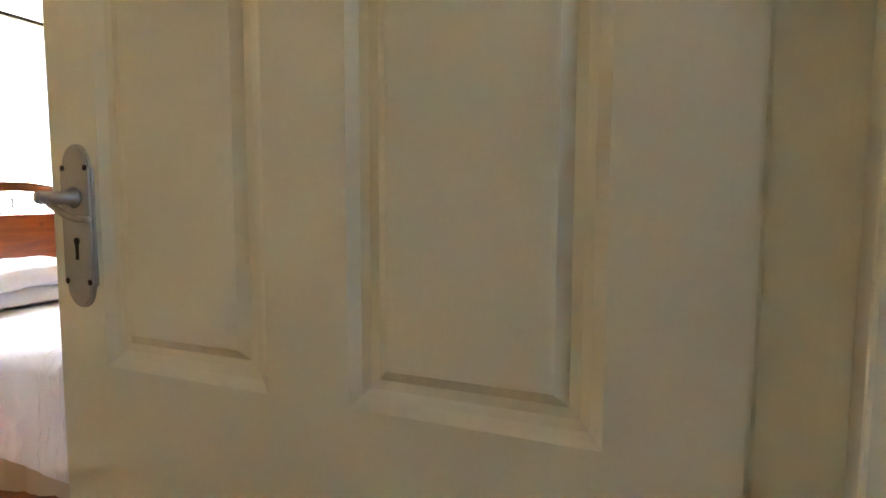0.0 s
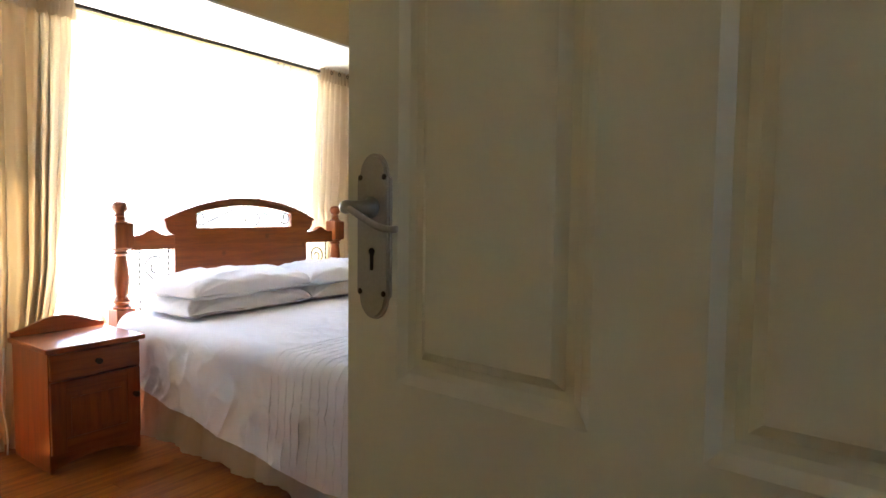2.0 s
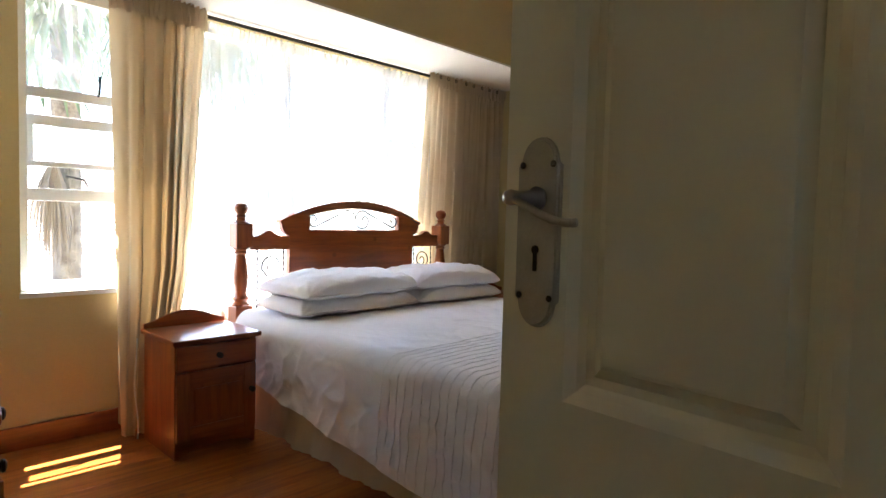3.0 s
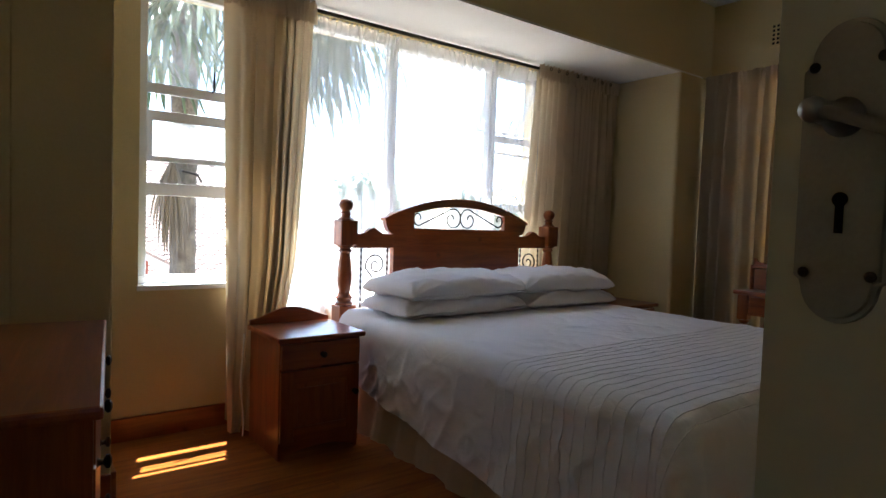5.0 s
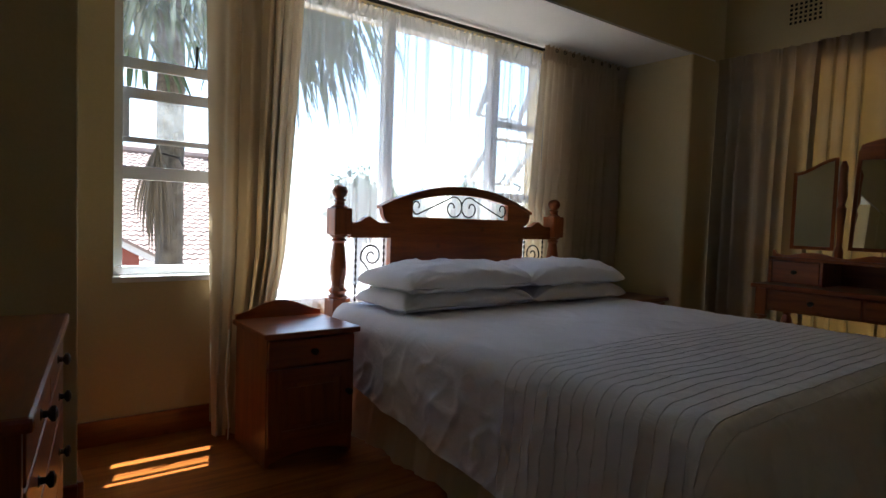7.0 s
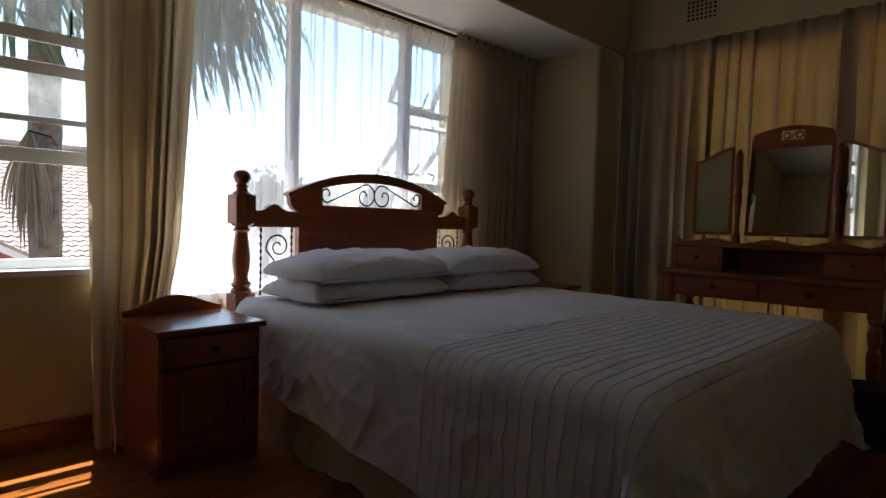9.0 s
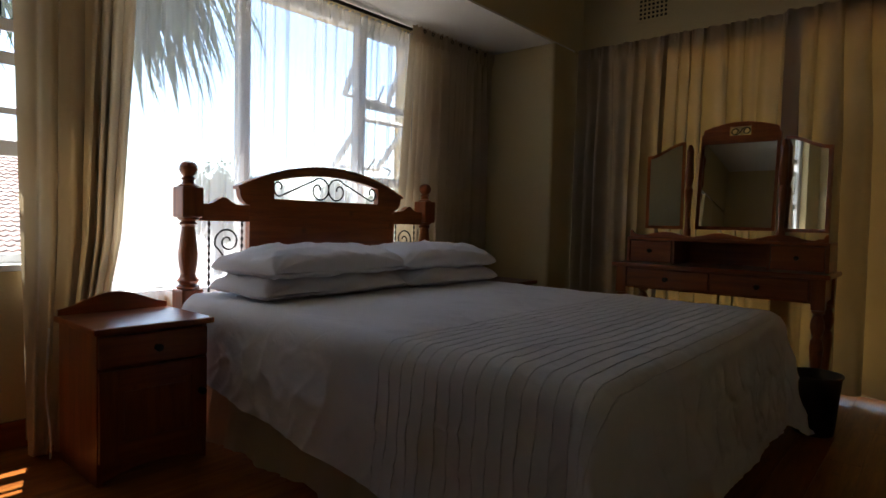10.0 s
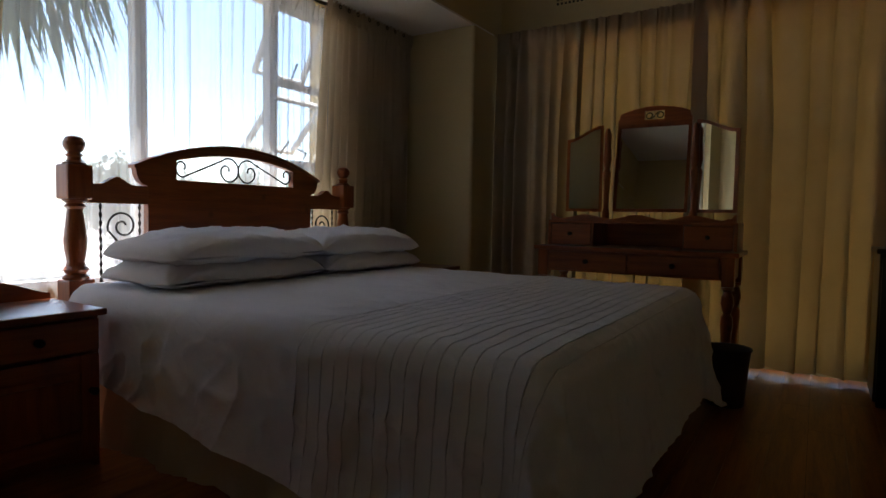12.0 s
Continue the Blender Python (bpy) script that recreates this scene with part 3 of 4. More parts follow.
# valance skirt round the bed base
pts = []
for t in spread(0, 1, 200):
    d = t * (1.95 + 1.62 + 1.95)
    if d < 1.95:
        p = (0.1 + d, -0.035, 0, -1)
    elif d < 3.57:
        p = (2.06, -0.03 + (d - 1.95), 1, 0)
    else:
        p = (2.06 - (d - 3.57), 1.625, 0, 1)
    pts.append(p)
valance = thing("bed_valance", (1.05, 0.8, 0.34), "beige gathered bed valance hanging to the floor", "valance")
rows = [[(x + nx * (0.010 * math.sin(i * 0.9) + 0.006 * math.sin(i * 2.3)) * (1 - z), y + ny * (0.055 + 0.010 * math.sin(i * 0.9) + 0.006 * math.sin(i * 2.3)) * (1 - z), 0.02 + 0.31 * z + (0.008 * math.sin(i * 0.45) if z == 0 else 0))
         for i, (x, y, nx, ny) in enumerate(pts)] for z in spread(1, 0, 8)]
for name, a, b in (("side_panel", 0, 71), ("foot_panel", 70, 130), ("side_panel", 129, 200)):
    part(name, sheet([row[a:b] for row in rows]), VALANCE, valance, smooth=True)

# coverlet with pin-tucked band across the foot
TUCKS = [1.40 + 0.0437 * i for i in range(17)]


ROUND = 0.085


def excess(d, r=ROUND):
    """How far out and down the cloth lies when it has run d past the edge of the mattress."""
    if d <= 0:
        return d, 0.0
    q = r * math.pi / 2
    if d < q:
        return r * math.sin(d / r), r * (1 - math.cos(d / r))
    return r + 0.06 * (d - q), r + (d - q)


def cover_point(u, v0):
    """A point of the coverlet: u runs from head to foot and on down, v0 across the bed and down both sides."""
    shift = -0.05 * min(1, max(0, (u - 0.1) / 1.1))
    near, far = shift - 0.075, 1.665
    v = v0 + shift * min(1, max(0, (0.8 - v0) / 0.73))
    dx = u - 2.03
    dy = near + ROUND - v if v < 0.8 else v - (far - ROUND)
    ex, ey = max(dx, 0), max(dy, 0)
    dist = math.hypot(ex, ey)
    out, down = excess(dist)
    if dist > 1e-6:
        out += 0.40 * down * ex * ey / dist ** 2
    k = out / dist if dist > 1e-6 else 0
    x = min(u, 2.03) + ex * k
    y = (max(v, near + ROUND) - ey * k) if v < 0.8 else (min(v, far - ROUND) + ey * k)
    n1 = noise.noise((u * 3.1, v * 3.3, 0.3))
    n2 = noise.noise((u * 9, v * 9, 5.1))
    n3 = noise.noise((u * 17 + 3, v * 17, 9.7))
    crease = 1 - abs(noise.noise((u * 4.2 + v * 3.0, v * 4.2 - u * 2.4, 2.2)))
    crease2 = 1 - abs(noise.noise((u * 7.5 - v * 4.0, v * 6.5 + u * 3, 7.2)))
    z = 0.585 - down + 0.006 * n1 + 0.0018 * n2 + 0.0034 * crease ** 8 + 0.0022 * crease2 ** 9
    if down > 0.02:
        hang = min(1, down / 0.22)
        ang = 11 * u if ey > ex else 11 * v
        w = (0.007 * math.sin(ang * 1.25 + 2.5 * n1) + 0.008 * n1 + 0.005 * n2 + 0.004 * n3 + 0.010 * crease ** 8 + 0.008 * crease2 ** 9) * hang
        if dist > 1e-6:
            x += w * ex / dist
            y += (-w if v < 0.8 else w) * ey / dist
        z += 0.008 * n1 * hang
    return (x, y, max(z, 0.045))




def near_hem(u):
    """The cloth hangs shorter towards the head."""
    return -0.50 + max(0, 0.165 - 0.096 * u)


rows = [[cover_point(u, v) for v in spread(near_hem(u), 2.10, 230)] for u in spread(0.09, 2.57, 220)]
cover = tagged(part("bed_coverlet", sheet(rows), LINEN, None, smooth=True), "white cotton coverlet with a pin-tucked band, draped over the bed", "bedspread")
for t in TUCKS:
    part("pin_tuck", tube([cover_point(t, v) for v in spread(near_hem(t) + 0.004, 2.095, 170)], 0.0024, 5), LINEN, cover, smooth=True)


def pillow(cx, cy, z0, w, d, h, turn, seed, label):
    rnd = random.Random(seed)
    ox, oy = rnd.uniform(0, 50), rnd.uniform(0, 50)
    n = 48
    own = bmesh.new()
    for side in (1, -1):
        grid = []
        for i in range(n + 1):
            row = []
            for j in range(n + 1):
                a, b = -1 + 2 * i / n, -1 + 2 * j / n
                a, b = math.sin(a * math.pi / 2), math.sin(b * math.pi / 2)
                full = ((1 - abs(a) ** 3.8) * (1 - abs(b) ** 5)) ** 0.42 * (1 - 0.12 * a * a - 0.10 * b * b)
                near = math.hypot(1 - abs(a), 1 - abs(b))
                ray = 0.010 * math.sin(11 * math.atan2(1 - abs(b) + 1e-6, 1 - abs(a) + 1e-6) + ox + 2 * side) * math.exp(-3.2 * near) * min(1, near * 5)
                pinch = 1 - 0.035 * (1 - abs(b) ** 2) * abs(a) ** 4
                pinch2 = 1 - 0.035 * (1 - abs(a) ** 2) * abs(b) ** 4
                q = noise.noise((a * 2.2 + ox, b * 2.2 + oy, side)) * 0.014 + noise.noise((a * 6 + ox, b * 6 + oy, side)) * 0.007 + 0.012 * (1 - abs(noise.noise((a * 3 + b * 2 + ox, b * 4 - a + oy, 3.3)))) ** 7
                z = side * h / 2 * full * (1.3 if side > 0 else 0.5) + q * (full if full > 0.2 else 0.2) + ray
                row.append(own.verts.new((a * d / 2 * (1 - 0.04 * b ** 8) * pinch, b * w / 2 * (1 - 0.035 * a ** 8) * pinch2 * 0.975, z)))
            grid.append(row)
        for a, b in zip(grid, grid[1:]):
            for k in range(n):
                own.faces.new((a[k], a[k + 1], b[k + 1], b[k]))
    bmesh.ops.remove_doubles(own, verts=own.verts, dist=0.0005)
    own.transform(pose(cx, cy, z0 + h / 2 * 0.5, 0, 0, turn))
    return tagged(part("pillow", own, LINEN, None, smooth=True), label, "pillow", "pillows on the bed")


pillow(0.36, 0.43, 0.585, 0.86, 0.46, 0.13, 1, 21, "plump white cotton pillow under another at the headboard")
pillow(0.36, 1.24, 0.585, 0.80, 0.46, 0.13, -2, 22, "plump white cotton pillow under another at the headboard")
pillow(0.35, 0.45, 0.668, 0.86, 0.48, 0.155, 3, 23, "plump white cotton pillow stacked on another")
pillow(0.35, 1.22, 0.668, 0.82, 0.48, 0.155, -1, 24, "plump white cotton pillow stacked on another")


# ---- bedside cabinets ----
def bedside(y0, label):
    x0, x1, y1, h = 0.10, 0.50, y0 + 0.425, 0.548
    t = thing("bedside_cabinet", ((x0 + x1) / 2, (y0 + y1) / 2, 0), label, "bedside cabinet", "bedside cabinets")
    part("top", box(x0 - 0.002, x1, y0, y1, h - 0.024, h, 0.007), PINE_Y, t)
    part("back_crest", board(spread(y0 + 0.01, y1 - 0.01, 40), lambda y: h - 0.002, lambda y: h + 0.022 + 0.055 * (0.5 + 0.5 * math.cos((y - (y0 + y1) / 2) * 15.3)) ** 0.8, x0, x0 + 0.018, "x"), PINE_Y, t)
    a, b = y0 + 0.018, y1 - 0.018
    for y in (a, b - 0.018):
        part("side_panel", box(x0, x1 - 0.03, y, y + 0.018, 0.0, h - 0.024, 0.002), PINE_Z, t)
    part("plinth", board(spread(a + 0.018, b - 0.018, 24), lambda y: 0.012 + 0.03 * (1 - ((y - (y0 + y1) / 2) / 0.17) ** 2), lambda y: 0.075, x1 - 0.05, x1 - 0.032, "x"), PINE_Y, t)
    part("bottom_board", box(x0, x1 - 0.05, a + 0.018, b - 0.018, 0.075, 0.09), PINE_Y, t)
    part("back_panel", box(x0, x0 + 0.006, a + 0.018, b - 0.018, 0.02, h - 0.024), PINE_Z, t)
    dr = part("drawer_front", box(x1 - 0.034, x1 - 0.014, a + 0.004, b - 0.004, 0.405, 0.515, 0.006), PINE_Y, t)
    part("knob", knob(x1 - 0.014, (y0 + y1) / 2, 0.46), BRONZE, dr)
    door = part("door", box(x1 - 0.034, x1 - 0.025, a + 0.062, b - 0.062, 0.138, 0.337), PINE_Z, t)
    part("stile", box(x1 - 0.034, x1 - 0.016, a + 0.004, a + 0.064, 0.08, 0.395, 0.004), PINE_Z, door)
    part("stile", box(x1 - 0.034, x1 - 0.016, b - 0.064, b - 0.004, 0.08, 0.395, 0.004), PINE_Z, door)
    part("rail", box(x1 - 0.034, x1 - 0.0165, a + 0.064, b - 0.064, 0.335, 0.395, 0.004), PINE_Y, door)
    part("rail", box(x1 - 0.034, x1 - 0.0165, a + 0.064, b - 0.064, 0.08, 0.14, 0.004), PINE_Y, door)
    part("raised_field", box(x1 - 0.030, x1 - 0.019, a + 0.085, b - 0.085, 0.16, 0.315, 0.004), PINE_Z, door)
    part("knob", knob(x1 - 0.016, b - 0.03, 0.27), BRONZE, door)
    return t


def knob(x, y, z, r=0.014, way=(1, 0, 0)):
    bm = lathe([(r * 0.8, 0), (r * 0.45, 0.004), (r * 0.4, 0.012), (r, 0.018), (r * 0.95, 0.025), (r * 0.4, 0.029)], 0, 0, 14)
    bm.transform(Matrix.Translation((x, y, z)) @ Vector(way).to_track_quat("Z", "Y").to_matrix().to_4x4())
    return bm


bedside(-0.565, "varnished orange pine bedside cabinet with a drawer and door")
bedside(1.80, "varnished orange pine bedside cabinet on the bed's far side")


cord = [(0.088 + 0.01 * math.sin(9 * t), -0.575 - 0.008 * math.sin(5 * t) - 0.008 * t, 0.50 - 0.496 * t) for t in spread(0, 1, 24)]
tagged(part("power_cord", tube(cord, 0.004, 6), FRAMEPAINT, None, smooth=True), "thin white power cord hanging beside the bedside cabinet", "cord")

# ---- dressing table ----
def turned_leg(cx, cy, h):
    bm = box(cx - 0.03, cx + 0.03, cy - 0.03, cy + 0.03, h - 0.15, h, 0.004)
    box(cx - 0.026, cx + 0.026, cy - 0.026, cy + 0.026, 0.08, 0.15, 0.004, bm)
    lathe([(0.028, h - 0.152), (0.030, h - 0.162), (0.018, h - 0.175), (0.028, h - 0.20), (0.032, h - 0.235), (0.024, h - 0.27), (0.018, h - 0.285), (0.027, h - 0.30),
           (0.031, h - 0.34), (0.026, h - 0.39), (0.018, 0.18), (0.026, 0.165), (0.024, 0.149)][::-1], cx, cy, 18, bm)
    lathe([(0.012, 0), (0.018, 0.01), (0.026, 0.05), (0.022, 0.081)], cx, cy, 18, bm)
    return bm


TX0, TX1, TY0, TY1, TZ = 1.135, 2.225, 2.00, 2.42, 0.725
desk = thing("dressing_table", ((TX0 + TX1) / 2, (TY0 + TY1) / 2, 0), "varnished pine dressing table with turned legs, drawers and a three-part mirror", "dressing table")
part("top", box(TX0, TX1, TY0, TY1, TZ - 0.024, TZ, 0.007), PINE_X, desk)
for x in (TX0 + 0.05, TX1 - 0.05):
    for y in (TY0 + 0.05, TY1 - 0.05):
        part("leg", turned_leg(x, y, TZ - 0.024), PINE_Z, desk)
part("apron", box(TX0 + 0.08, TX1 - 0.08, TY0 + 0.034, TY0 + 0.05, TZ - 0.145, TZ - 0.024, 0.002), PINE_X, desk)
part("apron", box(TX0 + 0.08, TX1 - 0.08, TY1 - 0.05, TY1 - 0.034, TZ - 0.145, TZ - 0.024, 0.002), PINE_X, desk)
for x in (TX0 + 0.034, TX1 - 0.05):
    part("side_apron", box(x, x + 0.016, TY0 + 0.08, TY1 - 0.08, TZ - 0.145, TZ - 0.024, 0.002), PINE_Y, desk)
for a, b in ((TX0 + 0.09, (TX0 + TX1) / 2 - 0.008), ((TX0 + TX1) / 2 + 0.008, TX1 - 0.09)):
    dr = part("drawer_front", box(a, b, TY0 + 0.018, TY0 + 0.034, TZ - 0.135, TZ - 0.032, 0.005), PINE_X, desk)
    part("knob", knob((a + b) / 2, TY0 + 0.018, TZ - 0.083, 0.014, (0, -1, 0)), BRONZE, dr)
HX0, HX1, HY0, HZ = 1.165, 2.20, 2.14, 0.875
part("hutch_top", box(HX0, HX1, HY0, TY1, HZ - 0.018, HZ, 0.004), PINE_X, desk)
for x in (HX0, HX1 - 0.018):
    part("hutch_side", box(x, x + 0.018, HY0, TY1, TZ, HZ - 0.018, 0.003), PINE_Y, desk)
part("hutch_back", box(HX0 + 0.018, HX1 - 0.018, TY1 - 0.012, TY1, TZ, HZ - 0.018), PINE_X, desk)
mid = (HX0 + HX1) / 2
part("gallery_rail", board(spread(HX0 + 0.01, HX1 - 0.01, 90), lambda x: HZ - 0.001, lambda x: HZ + 0.022 + 0.012 * math.cos((x - mid) * 21) * (1 if abs(x - mid) < 0.46 else 0.4) + (0.02 if abs(x - mid) > 0.49 else 0), HY0 + 0.02, HY0 + 0.036, "y"), PINE_X, desk)
for a, b in ((HX0 + 0.018, HX0 + 0.265), (HX1 - 0.265, HX1 - 0.018)):
    dr = part("small_drawer", box(a + 0.003, b - 0.003, HY0 + 0.004, HY0 + 0.02, TZ + 0.004, HZ - 0.022, 0.004), PINE_X, desk)
    part("knob", knob((a + b) / 2, HY0 + 0.004, (TZ + HZ) / 2 - 0.006, 0.012, (0, -1, 0)), BRONZE, dr)
    e = b if a < mid else a - 0.014
    part("divider", box(e, e + 0.014, HY0 + 0.006, TY1 - 0.012, TZ, HZ - 0.018), PINE_Z, desk)


def looking_glass(w, z0, zl, zr, name, crest=False):
    """A framed mirror in its own plane, x from 0 to w, facing -y; its head runs from zl to zr in a curve."""
    f, dep = 0.018, 0.018
    head = (lambda x: zl + (zr - zl) * (0.5 - 0.5 * math.cos(math.pi * min(1, max(0, x / w)))))
    bm = board(spread(0, w, 24), lambda x: head(x) - f, head, -dep / 2, dep / 2, "y")
    box(0, f, -dep / 2, dep / 2, z0, zl - f + 0.001, 0, bm)
    box(w - f, w, -dep / 2, dep / 2, z0, zr - f + 0.001, 0, bm)
    box(f, w - f, -dep / 2, dep / 2, z0, z0 + f, 0, bm)
    fr = part(name, bm, PINE_Z, desk, local=True)
    part("glass", board(spread(f, w - f, 24), lambda x: z0 + f, lambda x: head(x) - f, -0.003, 0.002, "y"), MIRROR, fr, "silvered mirror glass", local=True)
    part("back_board", board(spread(f, w - f, 24), lambda x: z0 + f, lambda x: head(x) - f, 0.003, 0.007, "y"), PINE_Z, fr, local=True)
    return fr


MY = 2.22
desk_in = base_of(desk).inverted()
c = looking_glass(0.41, 0.925, 1.435, 1.435, "centre_mirror")
c.matrix_basis = desk_in @ pose(1.522, MY - 0.082, 0.009, -7, 0, 0)
w = looking_glass(0.205, 0.925, 1.345, 1.425, "side_mirror")
w.matrix_basis = desk_in @ pose(1.275, MY - 0.085, 0, 0, 0, 18)
w = looking_glass(0.22, 0.925, 1.425, 1.36, "side_mirror")
w.matrix_basis = desk_in @ pose(1.975, MY - 0.005, 0, 0, 0, -13)
CM, KY0, KY1 = 1.727, MY + 0.084, MY + 0.106


def crest_top(x):
    return 1.492 + 0.042 * (1 - ((x - CM) / 0.205) ** 2) - (0.026 if abs(x - CM) > 0.192 else 0)


# a bowed crest with a small window for the iron scroll
bm = board(spread(CM - 0.205, CM - 0.055, 24), lambda x: 1.432, crest_top, KY0, KY1, "y")
board(spread(CM + 0.055, CM + 0.205, 24), lambda x: 1.432, crest_top, KY0, KY1, "y", bm)
board(spread(CM - 0.0551, CM + 0.0551, 12), lambda x: 1.508, crest_top, KY0 + 0.0005, KY1 - 0.0005, "y", bm)
board(spread(CM - 0.0551, CM + 0.0551, 4), lambda x: 1.432, lambda x: 1.458, KY0 + 0.0005, KY1 - 0.0005, "y", bm)
part("crest_board", bm, PINE_X, desk)
for x in (1.498, 1.972):
    part("mirror_post", lathe([(0.02, HZ), (0.022, 0.92), (0.014, 0.95), (0.018, 1.08), (0.024, 1.15), (0.015, 1.17), (0.025, 1.22), (0.019, 1.30), (0.021, 1.37), (0.008, 1.405)], x, MY - 0.03, 14), PINE_Z, desk)
for s in (1, -1):
    part("iron_scroll", tube([(CM + s * (0.028 - 0.026 * math.cos(i * 0.33) * (1 - i / 40)), MY + 0.095, 1.483 + s * 0.019 * math.sin(i * 0.33) * (1 - i / 60)) for i in range(24)], 0.0036, 5), IRON, desk)

# waste bin by the dressing table leg
binp = [(0.080, 0.0), (0.084, 0.004), (0.106, 0.262), (0.114, 0.27), (0.112, 0.278), (0.104, 0.274), (0.080, 0.012), (0.002, 0.010)]
tagged(part("waste_bin", lathe(binp, 2.20, 1.89, 28), PLASTIC, None, smooth=True), "dark round plastic waste bin beside the dressing table leg", "waste bin")

# dark cabinet beside the curtains
cab = thing("tv_cabinet", (3.1, 2.36, 0), "dark wooden cabinet standing in front of the curtains", "cabinet")
part("carcass", box(2.80, 3.4, 2.24, 2.575, 0.03, 0.74, 0.004), DARKWOOD, cab)
part("top", box(2.785, 3.42, 2.225, 2.58, 0.74, 0.765, 0.006), DARKWOOD, cab)
part("plinth", box(2.815, 3.385, 2.26, 2.56, 0, 0.03), DARKWOOD, cab)
for a, b in ((2.81, 3.095), (3.105, 3.39)):
    d = part("door", box(a, b, 2.22, 2.239, 0.05, 0.72, 0.005), DARKWOOD, cab)
    part("knob", knob(b - 0.03 if a < 3 else a + 0.03, 2.22, 0.42, 0.012, (0, -1, 0)), BRONZE, d)

# ---- chest of drawers ----
CHT = 7.4
chest = thing("chest_of_drawers", (0.645, -1.245, 0), "varnished pine chest of drawers with dark knobs against the wall", "chest of drawers", turn=-CHT)
W, D, H = 1.0, 0.45, 0.70
part("top", box(-0.02, W + 0.02, -D - 0.01, 0.018, H - 0.026, H, 0.008), PINE_X, chest, local=True)
for x in (0, W - 0.02):
    part("side_panel", box(x, x + 0.02, -D, 0, 0.0, H - 0.026, 0.003), PINE_Z, chest, local=True)
part("back_panel", box(0.02, W - 0.02, -D, -D + 0.008, 0.03, H - 0.026), PINE_X, chest, local=True)
part("plinth", box(0.02, W - 0.02, -0.03, -0.012, 0.0, 0.08, 0.003), PINE_X, chest, local=True)
z = 0.085
for k, hh in enumerate((0.18, 0.18, 0.125, 0.10)):
    for a, b in (((0.024, W - 0.024),) if k < 3 else ((0.024, W / 2 - 0.004), (W / 2 + 0.004, W - 0.024))):
        dr = part("drawer", box(a, b, -D + 0.02, 0.004, z + 0.003, z + hh - 0.004, 0.005), PINE_X, chest, local=True)
        for kx in ((a + (b - a) * 0.2, a + (b - a) * 0.8) if k < 3 else ((a + b) / 2,)):
            part("knob", knob(kx, 0.004, z + hh / 2, 0.016, (0, 1, 0)), BRONZE, dr, local=True)
    z += hh

# ---- the open door ----
DOORW, DOORH, DT = 0.809, 2.02, 0.04
hx, hy = 3.510, -1.100
door_turn = math.degrees(math.atan2(-1.030 - hy, 2.697 - hx))
leaf = tagged(new("door_1"), "cream painted moulded panel door standing open into the bedroom", "door", "", "structure")
leaf.matrix_basis = pose(hx, hy, 0.008, 0, 0, door_turn)
# leaf space: x from the hinge to the lock edge, +y is the face towards the walker


def moulded_face(x0, x1, z0, z1, y, way, bm):
    """One sunk and raised panel: a slope in, a flat groove, a slope out and a flat field."""
    rings = []
    for inset, depth in ((0, 0), (0.004, 0.0026), (0.012, 0.0075), (0.021, 0.0108), (0.031, 0.0112), (0.043, 0.0026), (0.047, 0.0022)):
        rings.append([bm.verts.new((x, y - way * depth, z)) for x, z in ((x0 + inset, z0 + inset), (x1 - inset, z0 + inset), (x1 - inset, z1 - inset), (x0 + inset, z1 - inset))])
    for a, b in zip(rings, rings[1:]):
        for k in range(4):
            bm.faces.new((a[k], a[(k + 1) % 4], b[(k + 1) % 4], b[k]))
    bm.faces.new(rings[-1])


cols = [(0.108, 0.362), (0.466, 0.720)]
bands = [(0.20, 0.74), (0.925, 1.885)]
bm = bmesh.new()
xs = [0.0] + [v for c in cols for v in c] + [DOORW]
zs = [0.0] + [v for b in bands for v in b] + [DOORH]
for way, y in ((1, DT / 2), (-1, -DT / 2)):
    for i in range(5):
        for j in range(5):
            if i in (1, 3) and j in (1, 3):
                moulded_face(xs[i], xs[i + 1], zs[j], zs[j + 1], y, way, bm)
            else:
                bm.faces.new([bm.verts.new(p) for p in ((xs[i], y, zs[j]), (xs[i + 1], y, zs[j]), (xs[i + 1], y, zs[j + 1]), (xs[i], y, zs[j + 1]))])
for a, b in (((0, 0), (DOORW, 0)), ((DOORW, 0), (DOORW, DOORH)), ((DOORW, DOORH), (0, DOORH)), ((0, DOORH), (0, 0))):
    bm.faces.new([bm.verts.new(p) for p in ((a[0], -DT / 2, a[1]), (b[0], -DT / 2, b[1]), (b[0], DT / 2, b[1]), (a[0], DT / 2, a[1]))])
bmesh.ops.remove_doubles(bm, verts=bm.verts, dist=0.0003)
part("door_leaf", bm, DOORPAINT, leaf, local=True)

LXC, KZ = DOORW - 0.050, 1.075


